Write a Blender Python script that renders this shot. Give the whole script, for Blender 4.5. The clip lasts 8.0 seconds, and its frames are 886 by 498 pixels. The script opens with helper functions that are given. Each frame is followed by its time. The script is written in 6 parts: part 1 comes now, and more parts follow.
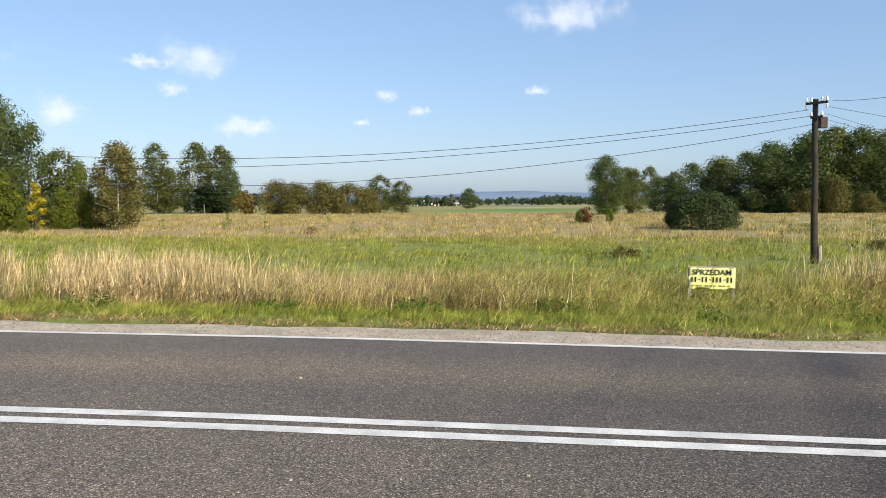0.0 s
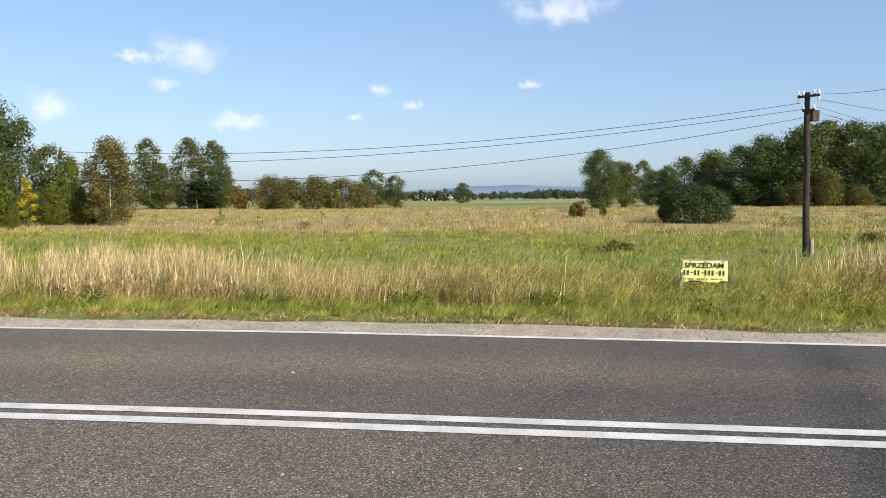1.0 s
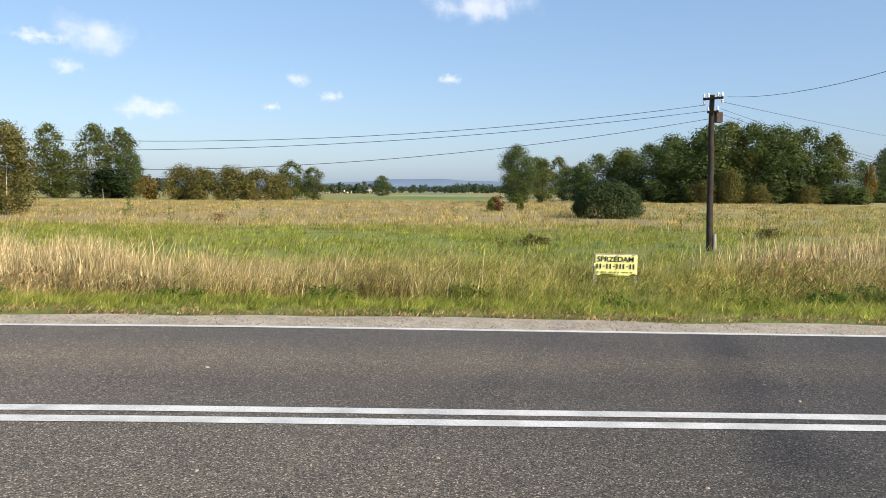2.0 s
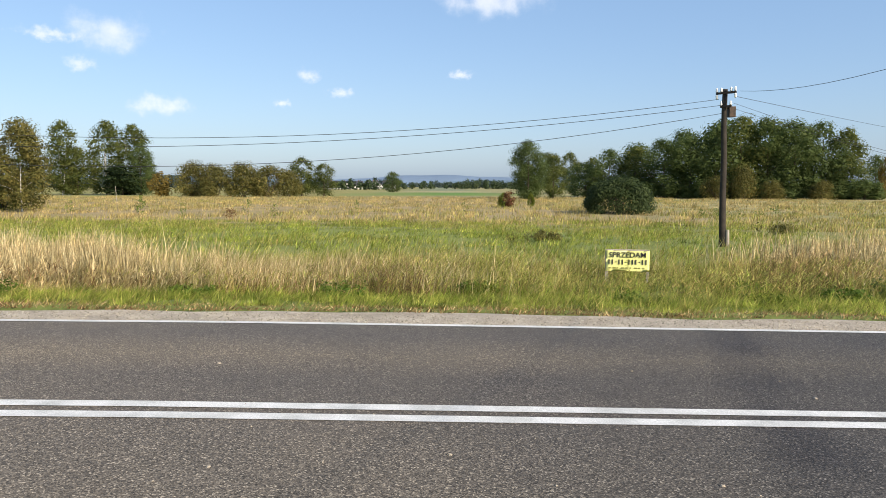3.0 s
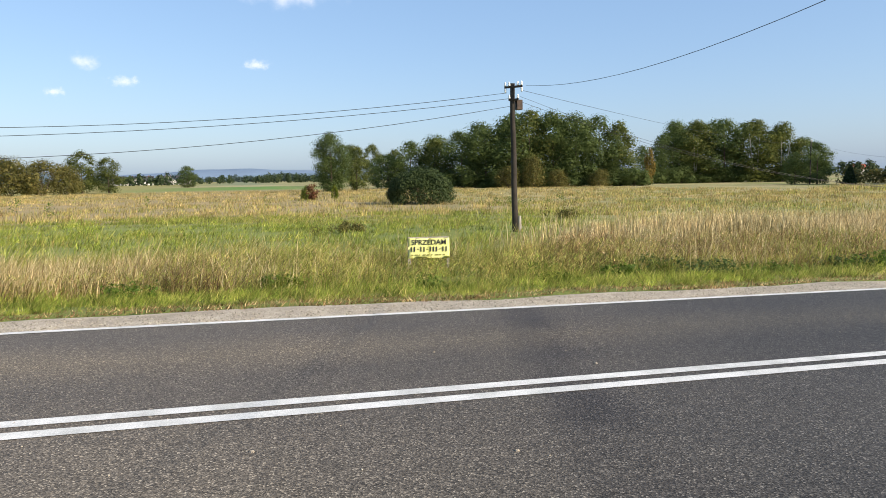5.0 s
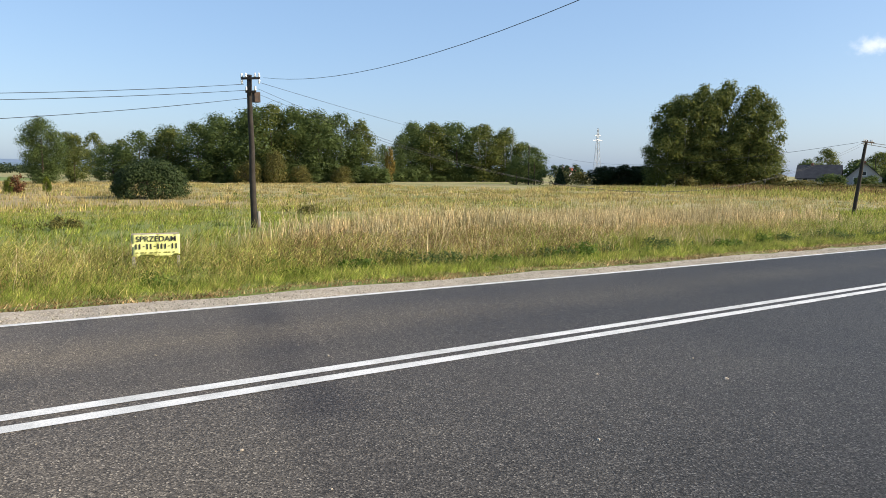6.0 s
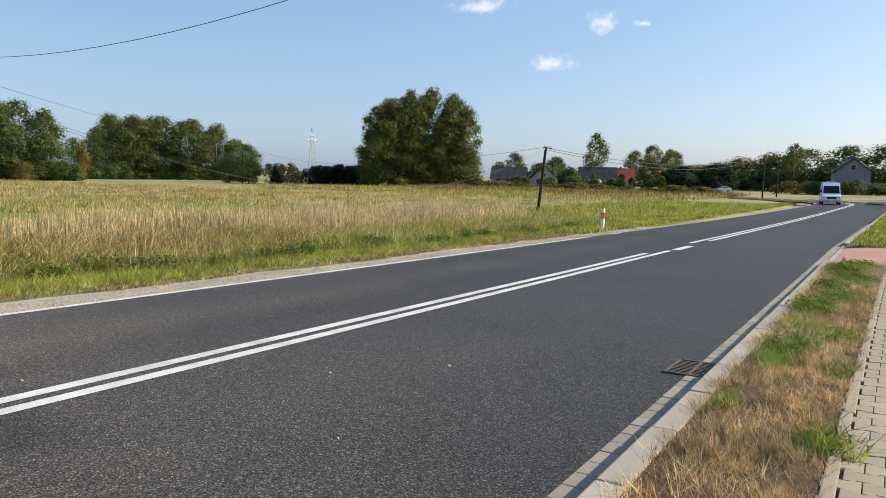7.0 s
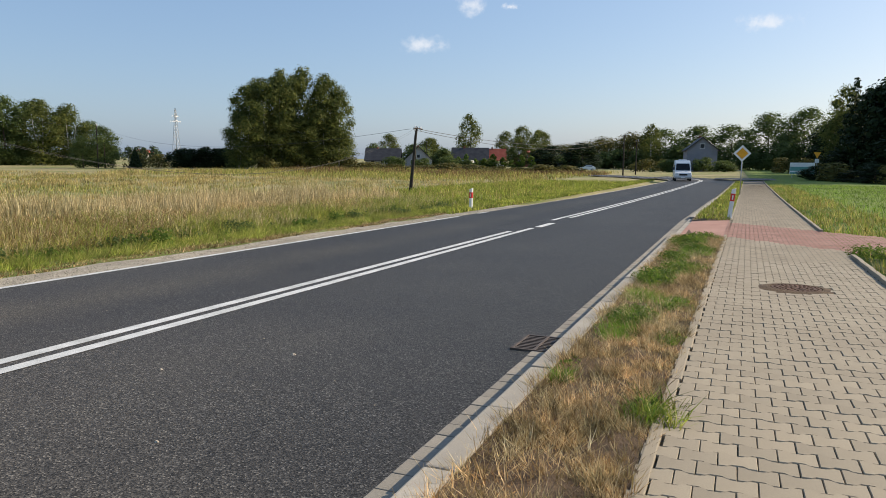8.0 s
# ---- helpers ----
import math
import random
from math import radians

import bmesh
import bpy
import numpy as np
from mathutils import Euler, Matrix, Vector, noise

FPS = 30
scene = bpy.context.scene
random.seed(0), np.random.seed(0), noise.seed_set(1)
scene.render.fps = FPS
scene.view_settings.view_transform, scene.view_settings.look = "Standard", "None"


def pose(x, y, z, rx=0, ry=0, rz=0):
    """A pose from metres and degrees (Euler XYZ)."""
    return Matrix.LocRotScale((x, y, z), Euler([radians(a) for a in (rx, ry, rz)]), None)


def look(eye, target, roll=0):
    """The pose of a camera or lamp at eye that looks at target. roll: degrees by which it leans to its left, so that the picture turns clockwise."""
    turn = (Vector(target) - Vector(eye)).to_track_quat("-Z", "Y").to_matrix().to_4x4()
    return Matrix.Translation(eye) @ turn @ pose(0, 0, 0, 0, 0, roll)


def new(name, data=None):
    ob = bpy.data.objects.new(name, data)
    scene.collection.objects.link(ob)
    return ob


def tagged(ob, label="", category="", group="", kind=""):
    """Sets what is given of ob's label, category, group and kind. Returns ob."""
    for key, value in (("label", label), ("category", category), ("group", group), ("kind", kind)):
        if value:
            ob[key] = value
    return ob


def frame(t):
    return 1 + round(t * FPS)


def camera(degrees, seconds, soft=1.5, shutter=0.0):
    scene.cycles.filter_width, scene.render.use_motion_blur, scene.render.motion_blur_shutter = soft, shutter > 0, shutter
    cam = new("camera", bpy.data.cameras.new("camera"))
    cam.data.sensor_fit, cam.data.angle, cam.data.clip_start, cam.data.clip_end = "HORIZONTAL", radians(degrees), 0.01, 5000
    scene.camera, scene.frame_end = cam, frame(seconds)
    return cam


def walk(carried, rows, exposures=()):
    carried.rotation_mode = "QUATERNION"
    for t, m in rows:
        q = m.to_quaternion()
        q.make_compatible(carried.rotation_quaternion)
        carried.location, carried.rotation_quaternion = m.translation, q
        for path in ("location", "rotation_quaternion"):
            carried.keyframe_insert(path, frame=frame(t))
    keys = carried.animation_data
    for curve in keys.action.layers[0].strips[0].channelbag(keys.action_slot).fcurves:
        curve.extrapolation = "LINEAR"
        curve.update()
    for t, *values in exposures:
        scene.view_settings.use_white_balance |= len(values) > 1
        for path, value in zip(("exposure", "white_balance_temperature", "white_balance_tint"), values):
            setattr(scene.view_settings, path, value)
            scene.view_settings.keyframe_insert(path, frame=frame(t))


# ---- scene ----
cam = camera(63.2, 8.0, soft=0.9)
# the road's own frame leans a little against the level world
LEAN = pose(0, 0, 0, 0, 0.9, 0) @ pose(0, 0, 0, -0.7, 0, 0)
PATH = [
    (0, (0.344, 0.46, 1.646), (0.147, 2.447, 1.538), 0.6),
    (0.5, (0.349, 0.448, 1.654), (-0.02, 2.411, 1.566), 0.1),
    (1, (0.362, 0.469, 1.639), (0.182, 2.457, 1.516), 0.4),
    (1.5, (0.375, 0.457, 1.642), (0.424, 2.451, 1.499), 1.2),
    (1.7, (0.357, 0.435, 1.638), (0.405, 2.429, 1.5), 1.2),
    (2.8, (0.372, 0.452, 1.636), (0.396, 2.447, 1.489), 0.9),
    (3, (0.353, 0.467, 1.631), (0.368, 2.462, 1.481), 1.0),
    (3.5, (0.364, 0.472, 1.633), (0.376, 2.466, 1.485), 1.0),
    (4, (0.356, 0.466, 1.635), (0.326, 2.46, 1.479), 0.9),
    (4.2, (0.355, 0.463, 1.63), (0.376, 2.458, 1.481), 0.9),
    (5.3, (0.439, 0.482, 1.577), (1.233, 2.31, 1.404), 0.1),
    (5.5, (0.455, 0.456, 1.572), (1.406, 2.207, 1.406), 0.6),
    (6, (0.533, 0.442, 1.559), (1.704, 2.054, 1.387), 0.8),
    (6.5, (0.518, 0.478, 1.577), (1.999, 1.812, 1.411), 1.0),
    (7, (0.496, 0.543, 1.563), (2.191, 1.591, 1.4), 1.0),
    (7.5, (0.57, 0.526, 1.563), (2.366, 1.383, 1.357), -0.6),
    (8, (0.796, 0.373, 1.55), (2.641, 1.117, 1.34), 0.2),
]
walk(cam, [(t, LEAN @ look(eye, target, roll)) for t, eye, target, roll in PATH],
     [(0, 0.46, 6600, 11), (4.2, 0.46, 6600, 11), (5.5, 0.58, 6600, 11), (6.5, 0.55, 6600, 11), (7.0, 0.46, 6650, 11), (8, 0.26, 6700, 11)])

# ---- world and sun ----
SUN_EL, SUN_X, SUN_Y = 28.5, 0.7, -0.714   # height, and the level direction towards the sun
world = bpy.data.worlds.new("world")
scene.world = world
world.use_nodes = True
wn, wl = world.node_tree.nodes, world.node_tree.links
sky = wn.new("ShaderNodeTexSky")
sky.sky_type, sky.sun_disc = "NISHITA", False
sky.sun_elevation, sky.sun_rotation = radians(SUN_EL), math.atan2(SUN_X, SUN_Y)
sky.altitude, sky.air_density, sky.dust_density, sky.ozone_density = 200, 1.0, 1.5, 1.4
haze = wn.new("ShaderNodeMix")
haze.data_type, haze.inputs[0].default_value, haze.inputs[7].default_value = "RGBA", 0.3, (3.1, 5.6, 9.8, 1)
wl.new(sky.outputs["Color"], haze.inputs[6])
wl.new(haze.outputs[2], wn["Background"].inputs["Color"])
wn["Background"].inputs["Strength"].default_value = 0.098
sun = new("sun", bpy.data.lights.new("sun", "SUN"))
sun.data.energy, sun.data.angle, sun.data.color = 5.0, radians(0.5), (1.0, 0.89, 0.72)
ce = math.cos(radians(SUN_EL))
sun.matrix_world = look((SUN_X * ce * 50, SUN_Y * ce * 50, math.sin(radians(SUN_EL)) * 50), (0, 0, 0))

# ---- materials ----
def mat(name, colour, rough=0.8, metal=0.0):
    m = bpy.data.materials.new(name)
    m.use_nodes = True
    b = m.node_tree.nodes["Principled BSDF"]
    b.inputs["Base Color"].default_value = (*colour, 1)
    b.inputs["Roughness"].default_value, b.inputs["Metallic"].default_value = rough, metal
    b.inputs["Specular IOR Level"].default_value = 0.3
    return m, m.node_tree.nodes, m.node_tree.links, b


def noise_node(n, l, scale, detail=4, rough=0.6, vec=None):
    t = n.new("ShaderNodeTexNoise")
    t.inputs["Scale"].default_value, t.inputs["Detail"].default_value, t.inputs["Roughness"].default_value = scale, detail, rough
    if vec:
        l.new(vec, t.inputs["Vector"])
    return t


def ramp(n, l, fac, stops):
    r = n.new("ShaderNodeValToRGB")
    while len(r.color_ramp.elements) < len(stops):
        r.color_ramp.elements.new(0.5)
    for e, (p, c) in zip(r.color_ramp.elements, stops):
        e.position, e.color = p, (*c, 1)
    l.new(fac, r.inputs["Fac"])
    return r.outputs["Color"]


def mix(n, l, fac, a, b, how="MIX"):
    m = n.new("ShaderNodeMix")
    m.data_type, m.blend_type = "RGBA", how
    for sock, v in ((m.inputs[0], fac), (m.inputs[6], a), (m.inputs[7], b)):
        if isinstance(v, (int, float)):
            sock.default_value = v
        elif isinstance(v, tuple):
            sock.default_value = (*v, 1)
        else:
            l.new(v, sock)
    return m.outputs[2]


def bump(n, l, b, height, strength, dist):
    k = n.new("ShaderNodeBump")
    k.inputs["Strength"].default_value, k.inputs["Distance"].default_value = strength, dist
    l.new(height, k.inputs["Height"])
    l.new(k.outputs["Normal"], b.inputs["Normal"])


def surface(name, stops, scale, rough=0.85, fine=60.0, fine_amount=0.5, bump_strength=0.4, bump_dist=0.01, metal=0.0, per_object=0.0):
    """Two scales of noise over a colour ramp, with relief."""
    m, n, l, b = mat(name, stops[0][1], rough, metal)
    vec = n.new("ShaderNodeTexCoord").outputs["Object"]
    big = noise_node(n, l, scale, 5, 0.6, vec)
    small = noise_node(n, l, fine, 3, 0.7, vec)
    c = ramp(n, l, big.outputs["Fac"], stops)
    grain = ramp(n, l, small.outputs["Fac"], [(0.25, (0.5, 0.5, 0.5)), (0.75, (1.3, 1.3, 1.3))])
    c = mix(n, l, fine_amount, c, grain, "MULTIPLY")
    if per_object:
        info = n.new("ShaderNodeObjectInfo")
        c = mix(n, l, per_object, c, ramp(n, l, info.outputs["Random"], [(0, (0.6, 0.6, 0.6)), (1, (1.25, 1.22, 1.18))]), "MULTIPLY")
    l.new(c, b.inputs["Base Color"])
    bump(n, l, b, small.outputs["Fac"], bump_strength, bump_dist)
    return m


def leafy(name, colours, through_light=0.35, scale=0.25, rough=0.65, tuft=0.0, upright=0.3):
    """Leaves or blades: each island takes its own tint, larger patches drift, and some light shines through."""
    m, n, l, b = mat(name, colours[0], rough)
    geo = n.new("ShaderNodeNewGeometry")
    vec = n.new("ShaderNodeTexCoord").outputs["Object"]
    stops = [(i / max(1, len(colours) - 1), c) for i, c in enumerate(colours)]
    c = ramp(n, l, geo.outputs["Random Per Island"], stops)
    big = noise_node(n, l, scale, 3, 0.5, vec)
    c = mix(n, l, 0.8, c, ramp(n, l, big.outputs["Fac"], [(0.3, (0.65, 0.7, 0.65)), (0.7, (1.25, 1.2, 1.1))]), "MULTIPLY")
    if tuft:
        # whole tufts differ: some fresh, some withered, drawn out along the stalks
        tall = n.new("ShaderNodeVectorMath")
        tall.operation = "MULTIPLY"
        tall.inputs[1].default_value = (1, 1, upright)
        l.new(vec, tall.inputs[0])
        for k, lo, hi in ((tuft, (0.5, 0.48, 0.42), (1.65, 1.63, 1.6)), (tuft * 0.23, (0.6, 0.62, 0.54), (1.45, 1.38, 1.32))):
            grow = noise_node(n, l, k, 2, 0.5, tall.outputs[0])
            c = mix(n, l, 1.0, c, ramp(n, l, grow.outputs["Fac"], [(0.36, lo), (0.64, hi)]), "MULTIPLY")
    l.new(c, b.inputs["Base Color"])
    b.inputs["Specular IOR Level"].default_value = 0.15
    t = n.new("ShaderNodeBsdfTranslucent")
    l.new(c, t.inputs["Color"])
    s = n.new("ShaderNodeMixShader")
    s.inputs[0].default_value = through_light
    l.new(b.outputs[0], s.inputs[1])
    l.new(t.outputs[0], s.inputs[2])
    l.new(s.outputs[0], n["Material Output"].inputs["Surface"])
    return m


def asphalt_material():
    m, n, l, b = mat("asphalt", (0.07, 0.068, 0.066), 0.62)
    vec = n.new("ShaderNodeTexCoord").outputs["Object"]
    stones = n.new("ShaderNodeTexVoronoi")
    stones.inputs["Scale"].default_value = 105
    l.new(vec, stones.inputs["Vector"])
    sep = n.new("ShaderNodeSeparateColor")
    l.new(stones.outputs["Color"], sep.inputs[0])
    c = ramp(n, l, sep.outputs[0], [(0.0, (0.027, 0.0246, 0.0213)), (0.55, (0.077, 0.0693, 0.0598)), (0.9, (0.132, 0.119, 0.102)), (1.0, (0.29, 0.265, 0.225))])
    big = noise_node(n, l, 0.35, 4, 0.6, vec)
    c = mix(n, l, 1.0, c, ramp(n, l, big.outputs["Fac"], [(0.3, (0.85, 0.85, 0.86)), (0.7, (1.12, 1.1, 1.06))]), "MULTIPLY")
    # wheel tracks polished smoother and browner along the lanes
    xyz = n.new("ShaderNodeSeparateXYZ")
    l.new(vec, xyz.inputs[0])
    wob = noise_node(n, l, 0.12, 2, 0.5, vec)
    y = n.new("ShaderNodeMath")
    y.operation = "MULTIPLY_ADD"
    l.new(wob.outputs["Fac"], y.inputs[0])
    y.inputs[1].default_value = 0.8
    l.new(xyz.outputs["Y"], y.inputs[2])
    mr = n.new("ShaderNodeMapRange")
    mr.inputs["From Min"].default_value, mr.inputs["From Max"].default_value = 1.9, 10.4
    l.new(y.outputs[0], mr.inputs["Value"])
    tracks = ramp(n, l, mr.outputs[0], [(0.0, (0.95, 0.95, 0.95)), (0.3, (1.05, 1.05, 1.05)), (0.5, (0.9, 0.9, 0.92)), (0.62, (0.78, 0.78, 0.8)), (0.72, (1.12, 1.08, 1.0)), (0.84, (0.8, 0.8, 0.83)), (1.0, (0.9, 0.9, 0.9))])
    c = mix(n, l, 1.0, c, tracks, "MULTIPLY")
    # an old soft oil streak across the far lane
    st = n.new("ShaderNodeVectorMath")
    st.operation = "DOT_PRODUCT"
    st.inputs[1].default_value = (0.965, -0.262, 0)
    l.new(vec, st.inputs[0])
    off = n.new("ShaderNodeMapRange")
    off.inputs["From Min"].default_value, off.inputs["From Max"].default_value = 0.95, 1.85
    l.new(st.outputs["Value"], off.inputs["Value"])
    streak = ramp(n, l, off.outputs[0], [(0.0, (1, 1, 1)), (0.35, (0.62, 0.62, 0.66)), (0.6, (0.62, 0.62, 0.66)), (1.0, (1, 1, 1))])
    patch = noise_node(n, l, 0.9, 2, 0.5, vec)
    c = mix(n, l, ramp(n, l, patch.outputs["Fac"], [(0.35, (0.3, 0.3, 0.3)), (0.6, (1, 1, 1))]), c, mix(n, l, 1.0, c, streak, "MULTIPLY"))
    l.new(c, b.inputs["Base Color"])
    b.inputs["Specular IOR Level"].default_value = 0.17
    b.inputs["Diffuse Roughness"].default_value = 1.0
    bump(n, l, b, stones.outputs["Distance"], 0.5, 0.006)
    return m


def field_material():
    """Soil and thatch of the meadow: green near the road, straw further out, striped fields far away."""
    m, n, l, b = mat("meadow", (0.1, 0.12, 0.04), 0.95)
    vec = n.new("ShaderNodeTexCoord").outputs["Object"]
    xyz = n.new("ShaderNodeSeparateXYZ")
    l.new(vec, xyz.inputs[0])
    wob = noise_node(n, l, 0.06, 4, 0.6, vec)
    warp = n.new("ShaderNodeMath")
    warp.operation = "MULTIPLY_ADD"
    l.new(wob.outputs["Fac"], warp.inputs[0])
    warp.inputs[1].default_value = 16.0
    l.new(xyz.outputs["Y"], warp.inputs[2])
    mr = n.new("ShaderNodeMapRange")
    mr.inputs["From Min"].default_value, mr.inputs["From Max"].default_value = 8, 508
    l.new(warp.outputs[0], mr.inputs["Value"])
    green, straw = (0.21, 0.24, 0.06), (0.34, 0.265, 0.135)
    zones = ramp(n, l, mr.outputs[0], [(0.0, (0.13, 0.165, 0.04)), (0.07, green), (0.085, (0.2, 0.19, 0.075)), (0.1, straw), (0.33, (0.31, 0.24, 0.12)), (0.38, (0.27, 0.24, 0.1)), (0.45, (0.13, 0.23, 0.04)), (0.6, (0.12, 0.22, 0.04)), (0.68, (0.4, 0.34, 0.2)), (0.8, (0.3, 0.28, 0.14)), (1.0, (0.2, 0.22, 0.12))])
    # to the east the grass is dry nearly up to the road
    mx = n.new("ShaderNodeMapRange")
    mx.inputs["From Min"].default_value, mx.inputs["From Max"].default_value = 12, 34
    l.new(xyz.outputs["X"], mx.inputs["Value"])
    east = ramp(n, l, wob.outputs["Fac"], [(0.38, (0.19, 0.21, 0.06)), (0.5, (0.3, 0.27, 0.12)), (0.62, (0.37, 0.31, 0.16))])
    c = mix(n, l, mx.outputs[0], zones, east)
    # west of the tree clump the far fields are ochre stubble
    west, out = n.new("ShaderNodeMapRange"), n.new("ShaderNodeMapRange")
    west.inputs["From Min"].default_value, west.inputs["From Max"].default_value = 0, -40
    out.inputs["From Min"].default_value, out.inputs["From Max"].default_value = 120, 170
    l.new(xyz.outputs["X"], west.inputs["Value"])
    l.new(xyz.outputs["Y"], out.inputs["Value"])
    both = n.new("ShaderNodeMath")
    both.operation = "MULTIPLY"
    l.new(west.outputs[0], both.inputs[0])
    l.new(out.outputs[0], both.inputs[1])
    c = mix(n, l, both.outputs[0], c, ramp(n, l, wob.outputs["Fac"], [(0.4, (0.3, 0.24, 0.08)), (0.6, (0.24, 0.25, 0.08))]))
    south = n.new("ShaderNodeMath")
    south.operation = "LESS_THAN"
    south.inputs[1].default_value = -1.5
    l.new(xyz.outputs["Y"], south.inputs[0])
    c = mix(n, l, south.outputs[0], c, (0.15, 0.21, 0.03))
    mid = noise_node(n, l, 0.5, 5, 0.65, vec)
    fine = noise_node(n, l, 9, 4, 0.7, vec)
    c = mix(n, l, 0.8, c, ramp(n, l, mid.outputs["Fac"], [(0.3, (0.7, 0.75, 0.7)), (0.7, (1.2, 1.15, 1.1))]), "MULTIPLY")
    c = mix(n, l, 0.7, c, ramp(n, l, fine.outputs["Fac"], [(0.25, (0.55, 0.55, 0.55)), (0.75, (1.3, 1.3, 1.3))]), "MULTIPLY")
    l.new(c, b.inputs["Base Color"])
    bump(n, l, b, fine.outputs["Fac"], 0.6, 0.08)
    return m


def cloud_material(seed, aspect=2.0):
    m = bpy.data.materials.new("cloud")
    m.use_nodes = True
    n, l = m.node_tree.nodes, m.node_tree.links
    n.remove(n["Principled BSDF"])
    gen = n.new("ShaderNodeTexCoord").outputs["Generated"]
    flat = n.new("ShaderNodeVectorMath")
    flat.operation = "MULTIPLY"
    flat.inputs[1].default_value = (1, 0, 1)
    l.new(gen, flat.inputs[0])
    uv = flat.outputs[0]
    off = n.new("ShaderNodeVectorMath")
    off.inputs[1].default_value = (seed * 3.7, seed * 1.3, 0)
    wide = n.new("ShaderNodeVectorMath")
    wide.operation = "MULTIPLY"
    wide.inputs[1].default_value = (aspect, 0, 1)
    l.new(uv, wide.inputs[0])
    l.new(wide.outputs[0], off.inputs[0])
    puff = noise_node(n, l, 2.4, 6, 0.56, off.outputs[0])
    ce2 = n.new("ShaderNodeVectorMath")
    ce2.operation = "SUBTRACT"
    ce2.inputs[1].default_value = (0.5, 0, 0.42)
    l.new(uv, ce2.inputs[0])
    ln = n.new("ShaderNodeVectorMath")
    ln.operation = "LENGTH"
    l.new(ce2.outputs[0], ln.inputs[0])
    body = n.new("ShaderNodeMath")
    body.operation = "MULTIPLY_ADD"
    body.inputs[1].default_value = -1.35
    l.new(ln.outputs["Value"], body.inputs[0])
    l.new(puff.outputs["Fac"], body.inputs[2])
    alpha = n.new("ShaderNodeMapRange")
    alpha.interpolation_type = "SMOOTHSTEP"
    alpha.inputs["From Min"].default_value, alpha.inputs["From Max"].default_value = -0.02, 0.58
    l.new(body.outputs[0], alpha.inputs["Value"])
    e = n.new("ShaderNodeEmission")
    l.new(ramp(n, l, body.outputs[0], [(0.0, (0.58, 0.67, 0.8)), (0.3, (0.77, 0.8, 0.85))]), e.inputs["Color"])
    t = n.new("ShaderNodeBsdfTransparent")
    s = n.new("ShaderNodeMixShader")
    thin = n.new("ShaderNodeMath")
    thin.operation = "MULTIPLY"
    thin.inputs[1].default_value = 0.72
    l.new(alpha.outputs[0], thin.inputs[0])
    l.new(thin.outputs[0], s.inputs[0])
    l.new(t.outputs[0], s.inputs[1])
    l.new(e.outputs[0], s.inputs[2])
    l.new(s.outputs[0], n["Material Output"].inputs["Surface"])
    return m


ASPHALT, MEADOW = asphalt_material(), field_material()
PAINT = surface("road_paint", [(0.3, (0.5, 0.5, 0.47)), (0.6, (0.72, 0.71, 0.68))], 3, 0.7, 90, 0.8, 0.4, 0.004)
GRAVEL = surface("gravel", [(0.3, (0.31, 0.265, 0.205)), (0.7, (0.52, 0.45, 0.355))], 2.5, 0.95, 38, 1.0, 0.9, 0.02)
CONCRETE = surface("concrete", [(0.3, (0.34, 0.305, 0.25)), (0.7, (0.46, 0.415, 0.345))], 2.5, 0.9, 90, 0.35, 0.25, 0.003, per_object=0.35)
PAVER = surface("grey_paver", [(0.3, (0.3, 0.25, 0.18)), (0.7, (0.39, 0.33, 0.24))], 1.2, 0.9, 130, 0.35, 0.3, 0.003, per_object=0.3)
RED_PAVER = surface("red_paver", [(0.3, (0.33, 0.17, 0.13)), (0.7, (0.42, 0.24, 0.19))], 1.2, 0.9, 130, 0.35, 0.3, 0.003, per_object=0.4)
SAND = surface("joint_sand", [(0.3, (0.13, 0.11, 0.08)), (0.7, (0.2, 0.17, 0.125))], 4, 0.95, 80, 0.5, 0.4, 0.004)
SOIL = surface("dry_soil", [(0.3, (0.06, 0.036, 0.021)), (0.7, (0.17, 0.11, 0.062))], 3, 0.95, 40, 0.7, 0.8, 0.02)
IRON = surface("cast_iron", [(0.3, (0.035, 0.032, 0.03)), (0.7, (0.09, 0.06, 0.045))], 6, 0.55, 60, 0.5, 0.3, 0.003, metal=0.6)
RUST = surface("rusty_iron", [(0.3, (0.07, 0.042, 0.03)), (0.7, (0.19, 0.1, 0.065))], 8, 0.85, 60, 0.5, 0.4, 0.004, metal=0.3)
TAR_WOOD = surface("tarred_wood", [(0.3, (0.02, 0.017, 0.014)), (0.7, (0.055, 0.045, 0.036))], 3, 0.85, 25, 0.6, 0.6, 0.01)
GREY_WOOD = surface("grey_wood", [(0.3, (0.3, 0.26, 0.21)), (0.7, (0.45, 0.4, 0.34))], 5, 0.9, 60, 0.5, 0.4, 0.004)
WORN_IRON = surface("worn_iron", [(0.3, (0.07, 0.055, 0.045)), (0.7, (0.14, 0.1, 0.075))], 8, 0.6, 60, 0.5, 0.3, 0.003)
STEEL = surface("galvanised_steel", [(0.3, (0.35, 0.36, 0.37)), (0.7, (0.5, 0.5, 0.5))], 4, 0.45, 60, 0.3, 0.1, 0.002, metal=0.7)
BARK = surface("bark", [(0.3, (0.07, 0.05, 0.035)), (0.7, (0.15, 0.115, 0.085))], 3, 0.95, 20, 0.6, 0.8, 0.03)
BIRCH_BARK = surface("birch_bark", [(0.36, (0.06, 0.05, 0.045)), (0.45, (0.55, 0.52, 0.46)), (0.7, (0.72, 0.69, 0.62))], 2.2, 0.85, 20, 0.4, 0.3, 0.01)
